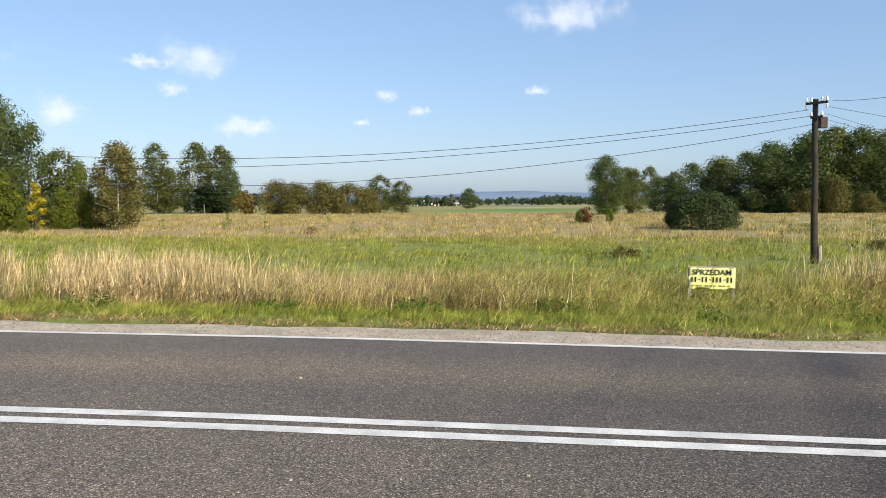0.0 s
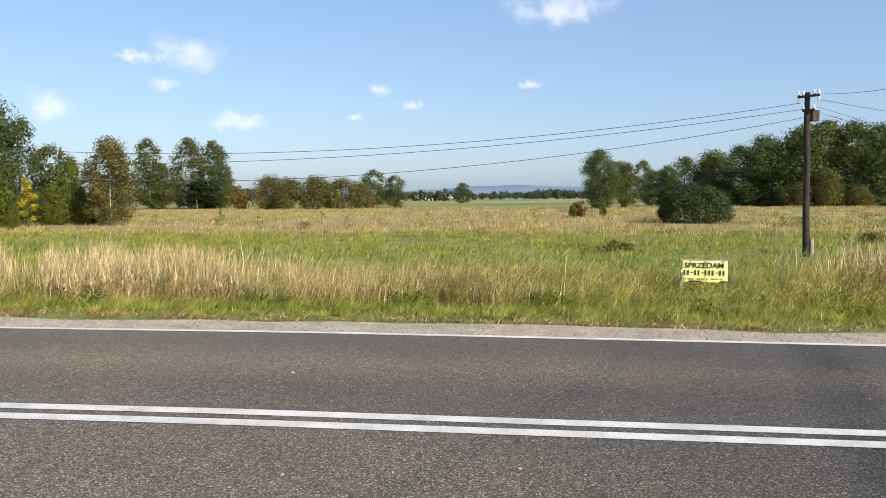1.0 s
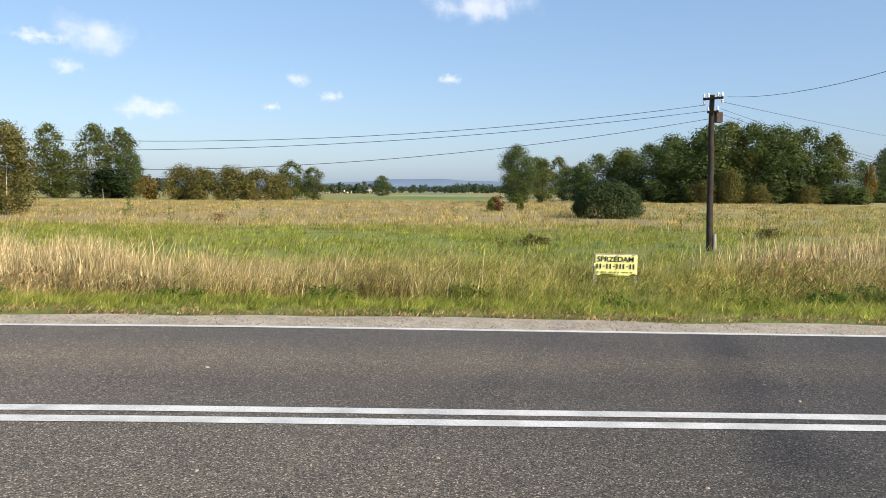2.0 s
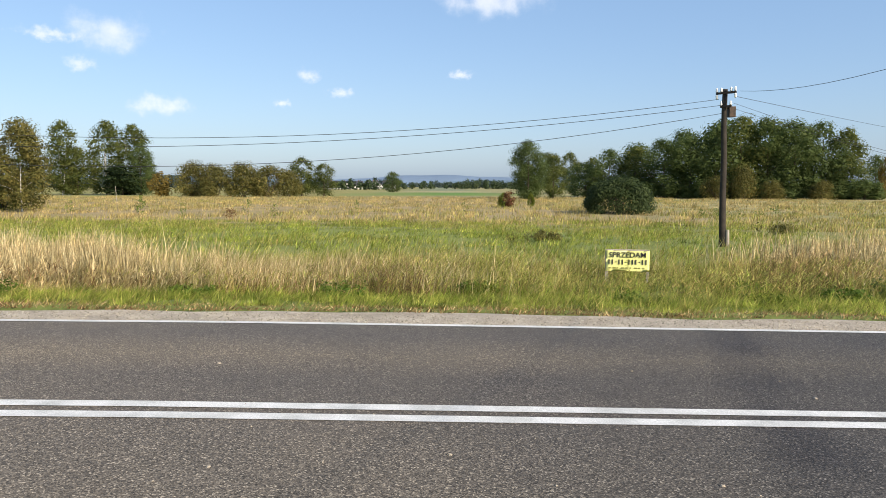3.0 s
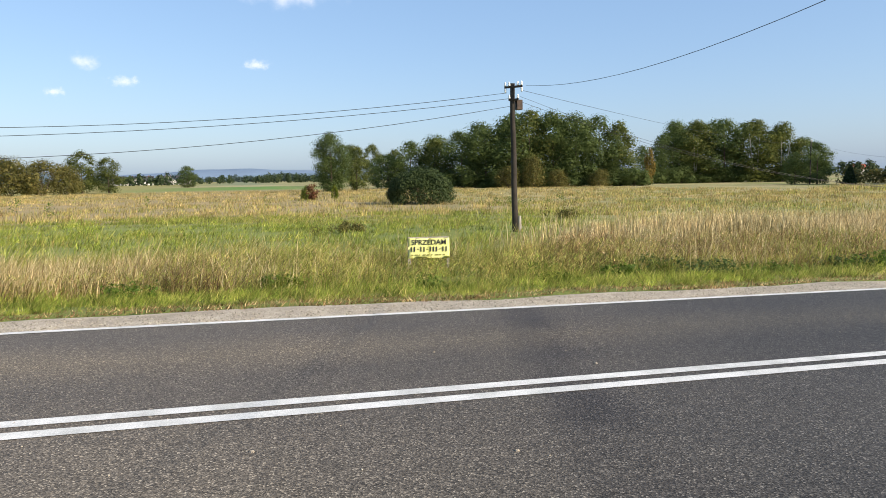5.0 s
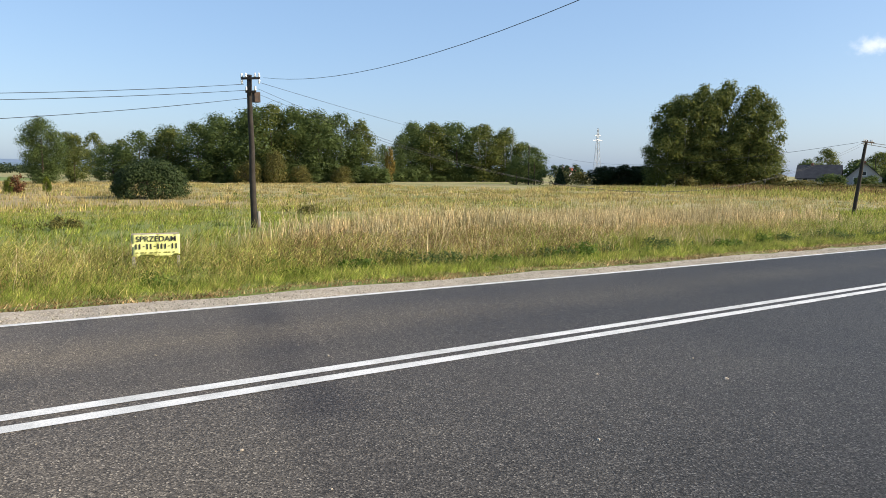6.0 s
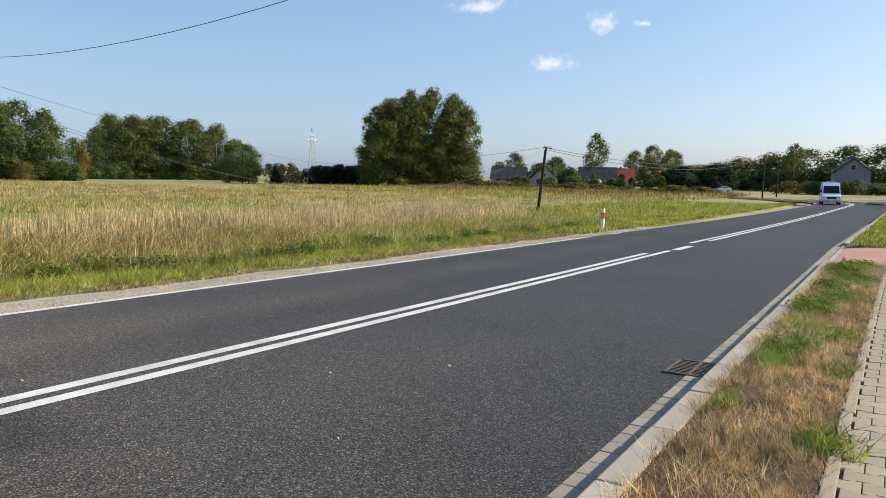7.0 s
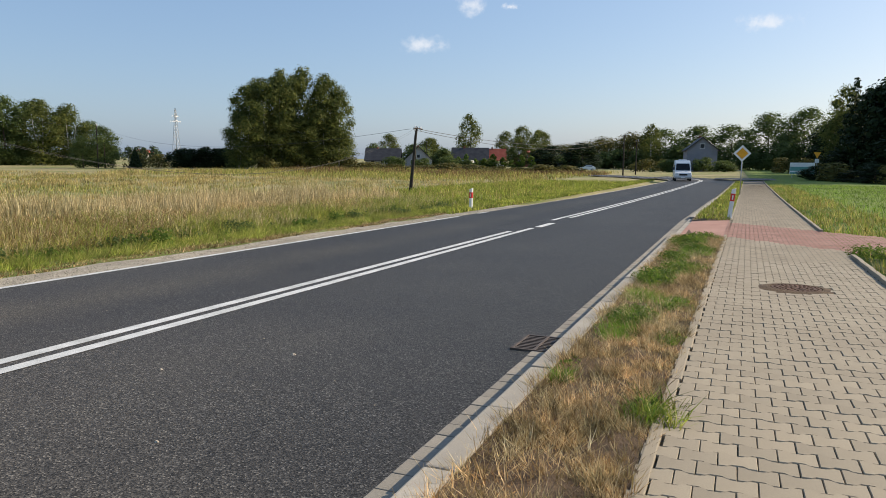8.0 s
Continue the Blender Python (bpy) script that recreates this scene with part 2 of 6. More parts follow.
WHITE = surface("white_plastic", [(0.3, (0.72, 0.72, 0.7)), (0.7, (0.82, 0.82, 0.8))], 4, 0.45, 50, 0.15, 0.05, 0.002)
RED = surface("red_reflector", [(0.3, (0.55, 0.03, 0.025)), (0.7, (0.65, 0.05, 0.04))], 6, 0.4, 60, 0.15, 0.05, 0.002)
YELLOW = surface("yellow_banner", [(0.3, (0.76, 0.74, 0.24)), (0.7, (0.82, 0.8, 0.34))], 3, 0.55, 40, 0.15, 0.1, 0.004)
AMBER = surface("amber_sign", [(0.3, (0.8, 0.33, 0.02)), (0.7, (0.85, 0.4, 0.03))], 3, 0.4, 40, 0.1, 0.05, 0.002)
BLACK = surface("black_ink", [(0.3, (0.02, 0.02, 0.02)), (0.7, (0.035, 0.035, 0.04))], 6, 0.6, 60, 0.2, 0.05, 0.002)
OLIVE_INK = surface("olive_ink", [(0.3, (0.2, 0.2, 0.05)), (0.7, (0.28, 0.28, 0.08))], 6, 0.6, 60, 0.2, 0.05, 0.002)
CERAMIC = surface("white_ceramic", [(0.3, (0.75, 0.76, 0.76)), (0.7, (0.85, 0.85, 0.84))], 6, 0.15, 30, 0.1, 0.02, 0.001)
WIRE = surface("black_cable", [(0.3, (0.02, 0.02, 0.022)), (0.7, (0.04, 0.04, 0.042))], 2, 0.6, 30, 0.2, 0.05, 0.002)

OAK_LEAF = leafy("deciduous_leaves", [(0.092, 0.13, 0.045), (0.107, 0.148, 0.05), (0.12, 0.16, 0.054), (0.138, 0.173, 0.06)], 0.55)
GREEN_LEAF = leafy("bright_green_leaves", [(0.1, 0.135, 0.022), (0.15, 0.19, 0.03), (0.22, 0.24, 0.04)], 0.55)
BIRCH_LEAF = leafy("birch_leaves", [(0.072, 0.098, 0.03), (0.11, 0.138, 0.04), (0.155, 0.175, 0.052), (0.205, 0.21, 0.062)], 0.55)
AUTUMN_LEAF = leafy("brown_green_leaves", [(0.08, 0.088, 0.026), (0.13, 0.125, 0.038), (0.175, 0.155, 0.048), (0.22, 0.18, 0.058)], 0.35)
ORANGE_LEAF = leafy("orange_leaves", [(0.12, 0.095, 0.025), (0.19, 0.14, 0.035), (0.24, 0.16, 0.04)], 0.35)
YELLOW_LEAF = leafy("yellow_leaves", [(0.3, 0.27, 0.02), (0.42, 0.36, 0.03), (0.5, 0.42, 0.04)], 0.4)
LIME_LEAF = leafy("fresh_green_leaves", [(0.085, 0.14, 0.025), (0.13, 0.2, 0.035), (0.2, 0.26, 0.045)], 0.5)
# near-black: conifer green, and backlit shade put into the wood's and hedge's leaf colour
DARK_LEAF = leafy("evergreen_and_shaded_leaves", [(0.014, 0.026, 0.01), (0.024, 0.04, 0.014), (0.035, 0.055, 0.02)], 0.2)
RED_LEAF = leafy("red_brown_leaves", [(0.12, 0.05, 0.025), (0.18, 0.07, 0.035), (0.14, 0.1, 0.04)], 0.3)
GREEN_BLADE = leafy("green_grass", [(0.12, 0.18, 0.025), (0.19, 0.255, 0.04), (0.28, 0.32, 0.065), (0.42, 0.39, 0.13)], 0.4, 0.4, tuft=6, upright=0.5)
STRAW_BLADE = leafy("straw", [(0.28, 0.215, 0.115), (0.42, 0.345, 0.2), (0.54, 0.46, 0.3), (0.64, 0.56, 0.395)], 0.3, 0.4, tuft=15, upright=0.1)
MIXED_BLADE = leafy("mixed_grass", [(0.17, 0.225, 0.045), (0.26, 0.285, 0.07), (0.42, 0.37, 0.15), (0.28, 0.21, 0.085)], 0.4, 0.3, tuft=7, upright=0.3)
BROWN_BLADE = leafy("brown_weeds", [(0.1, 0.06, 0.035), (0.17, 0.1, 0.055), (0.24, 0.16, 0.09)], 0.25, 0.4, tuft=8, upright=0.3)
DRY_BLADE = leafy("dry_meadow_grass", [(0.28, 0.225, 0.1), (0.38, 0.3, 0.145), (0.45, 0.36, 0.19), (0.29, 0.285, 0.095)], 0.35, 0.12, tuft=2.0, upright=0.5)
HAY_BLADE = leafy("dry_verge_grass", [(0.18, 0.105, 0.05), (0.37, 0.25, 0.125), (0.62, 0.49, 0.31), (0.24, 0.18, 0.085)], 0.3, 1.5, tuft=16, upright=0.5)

LAWN_BLADE = leafy("lush_grass", [(0.08, 0.165, 0.018), (0.12, 0.215, 0.027), (0.17, 0.26, 0.04)], 0.45, 0.3, tuft=2.5, upright=0.5)
BUSH_LEAF = leafy("dense_bush_leaves", [(0.028, 0.045, 0.017), (0.045, 0.068, 0.024), (0.065, 0.09, 0.033)], 0.25, 0.8)

# ---- mesh helpers ----
def mesh_of(name, verts, faces, material):
    me = bpy.data.meshes.new(name)
    me.from_pydata([tuple(v) for v in verts], [], [tuple(f) for f in faces])
    me.materials.append(material)
    me.update()
    return me


def fast_mesh(name, verts, loops_per_face, faces, material):
    """A mesh from arrays: verts (n, 3), faces (m, k)."""
    me = bpy.data.meshes.new(name)
    v, f = np.asarray(verts, np.float32), np.asarray(faces, np.int32)
    me.vertices.add(len(v))
    me.vertices.foreach_set("co", v.ravel())
    me.loops.add(f.size)
    me.loops.foreach_set("vertex_index", f.ravel())
    me.polygons.add(len(f))
    me.polygons.foreach_set("loop_start", np.arange(0, f.size, loops_per_face, dtype=np.int32))
    me.update(calc_edges=True)
    me.materials.append(material)
    return me


def thing(name, label, category, where=None, group="", kind=""):
    ob = new(name)
    ob.empty_display_size = 0.2
    if where is not None:
        ob.matrix_basis = where
    return tagged(ob, label, category, group, kind)


def part(name, bm, material, parent=None, label="", smooth=False):
    if isinstance(bm, bmesh.types.BMesh):
        me = bpy.data.meshes.new(name)
        bm.to_mesh(me)
        bm.free()
        me.materials.append(material)
    else:
        me = bm
    if smooth:
        me.polygons.foreach_set("use_smooth", [True] * len(me.polygons))
    ob = new(name, me)
    ob.parent = parent
    if label:
        ob["label"] = label
    return ob


def box(bm, lo, hi, bevel=0.0, turn=None):
    r = bmesh.ops.create_cube(bm, size=1)["verts"]
    c = [(a + b) / 2 for a, b in zip(lo, hi)]
    m = Matrix.Translation(c) @ (turn or Matrix()) @ Matrix.Diagonal((*[b - a for a, b in zip(lo, hi)], 1))
    bmesh.ops.transform(bm, matrix=m, verts=r)
    if bevel:
        e = list({e for v in r for e in v.link_edges})
        bmesh.ops.bevel(bm, geom=e, offset=bevel, segments=2, affect="EDGES", profile=0.6)
    return bm


def tube(bm, points, radii, sides=8, caps=True):
    """A tube through points with a radius at each."""
    rings = []
    pts = [Vector(p) for p in points]
    for i, p in enumerate(pts):
        d = (pts[min(i + 1, len(pts) - 1)] - pts[max(i - 1, 0)]).normalized()
        a = d.orthogonal().normalized()
        b = d.cross(a)
        rings.append([bm.verts.new(p + (a * math.cos(k * math.tau / sides) + b * math.sin(k * math.tau / sides)) * radii[i]) for k in range(sides)])
        if i:
            old = rings[-2]
            # keep the rings in step
            best = min(range(sides), key=lambda s: (rings[-1][s].co - old[0].co).length)
            rings[-1] = rings[-1][best:] + rings[-1][:best]
            if (rings[-1][1].co - old[1].co).length > (rings[-1][-1].co - old[1].co).length:
                rings[-1] = [rings[-1][0]] + rings[-1][:0:-1]
            for k in range(sides):
                bm.faces.new((old[k], old[(k + 1) % sides], rings[-1][(k + 1) % sides], rings[-1][k]))
    if caps:
        bm.faces.new(rings[0][::-1])
        bm.faces.new(rings[-1])
    return bm


def sm(a, b, v):
    v = np.clip((np.asarray(v, float) - a) / (b - a), 0, 1)
    return v * v * (3 - 2 * v)


def road_z(x, y):
    x = np.asarray(x, float)
    return -0.0122 * np.clip(y, -6, 11) - 0.0157 * 60 * np.tanh(x / 60) - 0.008 * np.clip(-2 - x, 0, 30)


def ground_z(x, y):
    """Height of the meadow and of the land round it."""
    x, y = np.asarray(x, float), np.asarray(y, float)
    w = sm(11, 70, y)
    lumps = 0.05 * np.sin(x * 0.31 + 1.3 * np.sin(y * 0.17)) * np.sin(y * 0.23 + 0.7) * sm(13, 24, y)
    far = -1.0 - 0.001 * np.clip(y - 70, 0, 4000)
    north = (1 - w) * (road_z(x, y) - 0.22 * sm(10.6, 13.5, y)) + w * far + lumps
    return np.where(y < -1.48, road_z(x, y) + 0.06, north)


def sheet(name, xs, ys, zf, material, smooth=True):
    gx, gy = np.meshgrid(xs, ys)
    v = np.stack([gx, gy, zf(gx, gy)], -1).reshape(-1, 3)
    nx, ny = len(xs), len(ys)
    i = (np.arange(ny - 1)[:, None] * nx + np.arange(nx - 1)[None]).ravel()
    me = fast_mesh(name, v, 4, np.stack([i, i + 1, i + nx + 1, i + nx], -1), material)
    if smooth:
        me.polygons.foreach_set("use_smooth", [True] * len(me.polygons))
    return new(name, me)


# ---- ground, road, pavement ----
def ground_sheet(x, y):
    z = ground_z(x, y)
    corridor = (y > -1.48) & (y < 10.2) & (x > -75) & (x < 118)
    bend = (np.hypot(x - 96, y - 52) > 42) & (np.hypot(x - 96, y - 52) < 55) & (x > 92) & (y < 60)
    return z - np.where(corridor | bend, 0.2, 0.0)


xs = np.concatenate([-np.geomspace(4800, 80, 18), np.arange(-78, 130, 1.2), np.geomspace(131, 4800, 26)])
ys = np.concatenate([-np.geomspace(4800, 40, 14), np.arange(-38, -2, 2.0), [-1.5, -1.47, 0, 4, 8, 10.05, 10.15], np.arange(10.6, 60, 0.8), np.arange(60, 130, 2.5), np.geomspace(132, 4800, 30)])
tagged(sheet("ground", xs, ys, ground_sheet, MEADOW), "wide level meadow of green and straw grass reaching the hills", "ground", kind="structure")

# the middle of the road: straight, then a bend to the north
road_line = [(x, 5.74 - 0.02 * max(0.0, x - 25)) for x in np.arange(-75, 96.1, 1.5)]
road_line += [(96 + 48.2 * math.sin(a), 52.5 - 48.2 * math.cos(a)) for a in np.linspace(0.03, 1.45, 40)]
road_line += [(144 + 1.5 * k * 0.12, 46.5 + 2.5 * k) for k in range(1, 26)]
road_line = np.array(road_line)
heading = np.gradient(road_line, axis=0)
heading /= np.linalg.norm(heading, axis=1)[:, None]
side = np.stack([-heading[:, 1], heading[:, 0]], -1)


def corridor_z(x, y):
    return np.where(y < 11, road_z(x, y), np.maximum(ground_z(x, y) + 0.06, road_z(x, 11.0) * 0 + ground_z(x, y) + 0.06))


def ribbon(name, left, right, lift, material, x0=-75.0, x1=1e9, steps=1, ragged=0.0, label="", parent=None):
    """A strip along the road between two offsets from its middle."""
    keep = (road_line[:, 0] >= x0) & (road_line[:, 0] <= x1)
    c, s = road_line[keep], side[keep]
    if x1 < 90:
        n = max(2, int((x1 - x0) / 1.0) + 1)
        px = np.linspace(x0, x1, n)
        c = np.stack([px, 5.74 - 0.02 * np.clip(px - 25, 0, None)], -1)
        s = np.tile([[0.0, 1.0]], (n, 1))
    rng = np.random.default_rng(5)
    cols = []
    for k in range(steps + 1):
        o = left + (right - left) * k / steps
        p = c + s * o
        if ragged and k == 0:
            p = p + s * (rng.random(len(p))[:, None] - 0.5) * ragged
        cols.append(np.column_stack([p, corridor_z(p[:, 0], p[:, 1]) + lift]))
    v = np.stack(cols, 1).reshape(-1, 3)
    w = steps + 1
    i = (np.arange(len(c) - 1)[:, None] * w + np.arange(steps)[None]).ravel()
    me = fast_mesh(name, v, 4, np.stack([i, i + 1, i + w + 1, i + w], -1), material)
    ob = new(name, me)
    ob.parent = parent
    if label:
        tagged(ob, label, name.replace("_", " "), kind="structure")
    return ob


road = ribbon("road", 3.72, -3.82, 0.0, ASPHALT, steps=4, label="grey asphalt road with two lanes bending away")
ribbon("road_shoulder", 4.05, 3.66, -0.015, GRAVEL, 33.0, 1e9, steps=2, ragged=0.3, label="narrow gravel edge of the asphalt")
ribbon("road_shoulder", 4.55, 3.66, -0.015, GRAVEL, -75, 34.0, steps=2, ragged=0.35, label="pale gravel shoulder beside the asphalt")
for lo, hi, a, b in ((-0.205, -0.06, -75, 20.5), (0.06, 0.205, -75, 19.2), (-0.205, -0.06, 24.3, 1e9), (0.06, 0.205, 23.2, 1e9)):
    ribbon("centre_line", hi, lo, 0.005, PAINT, a, b, parent=road)
ribbon("centre_line", -0.08, -0.3, 0.005, PAINT, 20.9, 22.7, parent=road)
ribbon("edge_line", 3.7, 3.58, 0.006, PAINT, -75, 24.6, parent=road)
ribbon("edge_line", 3.7, 3.58, 0.006, PAINT, 26.6, 27.8, parent=road)
side_v = [(x, y, float(road_z(x, 2)) + 0.14) for x in (101, 112) for y in (3, -8, -20, -60)]
tagged(new("side_road", mesh_of("side_road", side_v, [(0, 1, 5, 4), (1, 2, 6, 5), (2, 3, 7, 6)], ASPHALT)), "asphalt side road joining at the bend", "road", kind="structure")


def walk_z(x, y):
    return road_z(x, y) + 0.115


# kerb of long stones with a channel of square blocks along the near lane
kerb = thing("kerb", "pale concrete kerb stones along the near lane", "kerb", kind="structure")
gutter = thing("gutter", "channel of square concrete blocks beside the kerb", "gutter", kind="structure")


def stone_mesh(name, lx, ly, h, bevel, material):
    bm = box(bmesh.new(), (0, 0, -h), (lx, ly, 0), bevel)
    me = bpy.data.meshes.new(name)
    bm.to_mesh(me)
    bm.free()
    me.materials.append(material)
    return me


def stone(name, me, x, y, z, parent, turn=0.0, tip=0.0):
    ob = new(name, me)
    ob.parent = parent
    ob.matrix_basis = pose(x, y, z, 0, tip + math.degrees(0.0157 / math.cosh(x / 60) ** 2), turn)
    return ob


rng = random.Random(3)
kerb_me = stone_mesh("kerb_stone", 0.985, 0.16, 0.3, 0.012, CONCRETE)
DIRTY_CONCRETE = surface("dirty_concrete", [(0.3, (0.25, 0.225, 0.185)), (0.7, (0.36, 0.325, 0.27))], 3, 0.95, 80, 0.5, 0.3, 0.004, per_object=0.4)
block_me = stone_mesh("gutter_block", 0.192, 0.225, 0.1, 0.006, DIRTY_CONCRETE)


def drift(x):
    return -0.02 * max(0.0, x - 25)


for k in range(-22, 92):
    x = -0.07 + k
    low = 0.085 if 18 < x < 25.5 else 0.0
    stone("kerb_stone", kerb_me, x, 1.57 + drift(x) + rng.uniform(-0.004, 0.004), float(road_z(x, 1.6)) + 0.118 - low + rng.uniform(-0.003, 0.003), kerb)
for k in range(-50, 230):
    x = 0.03 + k * 0.2
    if 6.65 < x < 7.25:
        continue
    stone("gutter_block", block_me, x, 1.732 + drift(x), float(road_z(x, 1.8)) + 0.004 + rng.uniform(-0.002, 0.002), gutter)

# pavement bed with waisted concrete pavers on it
bed_x = np.concatenate([np.arange(-22, 30, 1.0), np.arange(30, 100, 2.0)])
shift = lambda x: -0.0145 * np.clip(np.asarray(x, float) - 4, 0, None)
bed = sheet("pavement", bed_x, np.array([-1.42, 0.75]), lambda x, y: walk_z(x, y) - 0.03, SAND)
bed.data.vertices.foreach_set("co", (np.array([v.co[:] for v in bed.data.vertices]) + np.array([(0, float(shift(v.co.x)), 0) for v in bed.data.vertices])).astype(np.float32).ravel())
tagged(bed, "footpath of grey waisted concrete pavers", "pavement", kind="structure")


def paver_outline():
    L, W = 0.0915, 0.0775
    pts = []
    for sx in (-1, 1):
        row = [(-L, W + 0.010), (-L * 0.55, W + 0.010), (-L * 0.3, W - 0.012), (L * 0.3, W - 0.012), (L * 0.55, W + 0.010), (L, W + 0.010)]
        pts += [(sx * w, sx * y * -1) for y, w in row]
    return pts


def paver_mesh(material):
    o = paver_outline()
    n = len(o)
    v = [(x * 0.955, y * 0.965, 0.0) for x, y in o] + [(x, y, -0.006) for x, y in o] + [(x, y, -0.05) for x, y in o]
    f = [tuple(range(n))]
    for ring in (0, 1):
        f += [(ring * n + k, (ring + 1) * n + k, (ring + 1) * n + (k + 1) % n, ring * n + (k + 1) % n) for k in range(n)]
    return mesh_of("paver", v, f, material)


paver_me, red_me = paver_mesh(PAVER), paver_mesh(RED_PAVER)
rng = random.Random(8)


def red_zone(x, y):
    return 18.3 - (0.56 - y) * 1.16 < x < 24.2 - (1.3 - y) * 1.15


joined = {"grey": ([], []), "red": ([], [])}
base_v = {"grey": [v.co[:] for v in paver_me.vertices], "red": [v.co[:] for v in red_me.vertices]}
base_f = [tuple(p.vertices) for p in paver_me.polygons]
count = 0
for i in range(-138, 500):
    x = i * 0.158
    for j in range(46):
        y = 0.69 - 0.0985 - j * 0.187 + (0.0935 if i % 2 else 0.0)
        if not (-1.42 if not red_zone(x, y) else -7.5) < y < 0.7 or math.hypot(x - 10.8, y + float(shift(10.8)) + 0.4) < 0.4:
            continue
        tone = "red" if red_zone(x, y) else "grey"
        z = float(walk_z(x, y)) + rng.uniform(-0.0025, 0.0025)
        yy = y + float(shift(x))
        if 2.9 < x < 6.6 and count < 300:
            ob = new("paver", paver_me)
            ob.parent = bed
            ob.matrix_basis = pose(x, yy, z, rng.uniform(-0.6, 0.6), 0.9 + rng.uniform(-0.6, 0.6), rng.uniform(-0.5, 0.5))
            count += 1
        else:
            vs, fs = joined[tone]
            b0 = len(vs)
            vs += [(a + x, b + yy, c + z - 0.0157 * a) for a, b, c in base_v[tone]]
            fs += [tuple(q + b0 for q in face) for face in base_f] if -2 < x < 14 and y > -1.6 else [tuple(q + b0 for q in base_f[0])]
for tone, m in (("grey", PAVER), ("red", RED_PAVER)):
    tagged(part("paving" if tone == "grey" else "red_paving", mesh_of("paving", *joined[tone], m), m, bed), kind="stuff")
# thin edging stones on both sides of the footpath
edging = thing("path_edging", "narrow concrete edging along the footpath", "edging", kind="structure")
edge_me = stone_mesh("edging_stone", 0.992, 0.07, 0.2, 0.008, PAVER)
for k in range(-20, 95):
    if not 18 < k < 25:
        stone("edging_stone", edge_me, k, 0.69 + float(shift(k)), float(walk_z(k, 0.7)) + 0.004, edging)
    if not (14.2 < k < 21):
        stone("edging_stone", edge_me, k, -1.47 + float(shift(k)), float(walk_z(k, -1.6)) + 0.05, edging)
# soil strip between kerb and footpath
strip_x = np.concatenate([np.arange(-22, 18.4, 0.15), np.arange(24.6, 90, 0.5)])
strip = sheet("verge", strip_x, np.array([0.75, 0.9, 1.05, 1.2, 1.4, 1.57]), lambda x, y: walk_z(x, y) - 0.012 + 0.025 * np.sin(x * 7 + np.sin(y * 17)) * np.sin(y * 11 + x * 2.3) * (y < 1.5), SOIL)
co = np.array([v.co[:] for v in strip.data.vertices])
mixw = (co[:, 1] - 0.75) / 0.78
co[:, 1] += shift(co[:, 0]) * (1 - mixw) - 0.02 * np.clip(co[:, 0] - 25, 0, None) * mixw
co[(co[:, 0] > 18.3) & (co[:, 0] < 24.7), 2] -= 0.06
strip.data.vertices.foreach_set("co", co.astype(np.float32).ravel())
tagged(strip, "strip of dry soil between kerb and footpath", "verge", kind="structure")
crossing = sheet("driveway_bed", np.array([18.2, 21.5, 24.8]), np.array([0.45, 1.58]), lambda x, y: road_z(x, y) + 0.05 + 0.05 * (y < 1), RED_PAVER)
tagged(crossing, "red block driveway dipping to the road", "driveway", kind="structure")

# ---- gully grate and manhole ----
grate = thing("gully_grate", "black cast-iron gully grate set in the road edge", "drain grate", pose(6.8, 1.735, float(road_z(7.04, 1.9)) + 0.02, 0, 0.9, 0))
bm = bmesh.new()
for lo, hi in (((0, 0, -0.1), (0.03, 0.42, 0)), ((0.55, 0, -0.1), (0.58, 0.42, 0)), ((0.03, 0, -0.1), (0.55, 0.03, 0)), ((0.03, 0.39, -0.1), (0.55, 0.42, 0)), ((0.03, 0.195, -0.1), (0.55, 0.22, 0))):
    box(bm, lo, hi, 0.004)
part("grate_frame", bm, WORN_IRON, grate)
for k in range(9):
    bm = box(bmesh.new(), (0.06 + k * 0.054, 0.03, -0.05), (0.084 + k * 0.054, 0.39, -0.003), 0.003)
    part("grate_bar", bm, WORN_IRON, grate)
# solid black block standing in for the darkness of the pit between the bars
part("sump_shade", box(bmesh.new(), (0.005, 0.005, -0.3), (0.575, 0.415, -0.014)), BLACK, grate)
manhole = thing("manhole_cover", "rusty brown round manhole cover in the footpath", "manhole cover", pose(10.8, -0.4, float(walk_z(10.8, -0.4)) + 0.004, 0, 0.9, 0))
bm = bmesh.new()
bmesh.ops.create_cone(bm, cap_ends=True, segments=40, radius1=0.3, radius2=0.29, depth=0.05, matrix=Matrix.Translation((0, 0, -0.02)))
for ring in range(1, 5):
    for k in range(ring * 7):
        a = k * math.tau / (ring * 7)
        p = (ring * 0.062 * math.cos(a), ring * 0.062 * math.sin(a))
        box(bm, (p[0] - 0.013, p[1] - 0.013, 0.004), (p[0] + 0.013, p[1] + 0.013, 0.012))
part("cover", bm, RUST, manhole)
bm = bmesh.new()
seg = 48
rings = [[bm.verts.new((r * math.cos(k * math.tau / seg), r * math.sin(k * math.tau / seg), z)) for k in range(seg)] for r, z in ((0.305, -0.05), (0.305, 0.006), (0.36, 0.004), (0.5, -0.02))]
for a, b in zip(rings, rings[1:]):
    for k in range(seg):
        bm.faces.new((a[k], b[k], b[(k + 1) % seg], a[(k + 1) % seg]))
part("collar", bm, SOIL, manhole, "broken mortar ring")

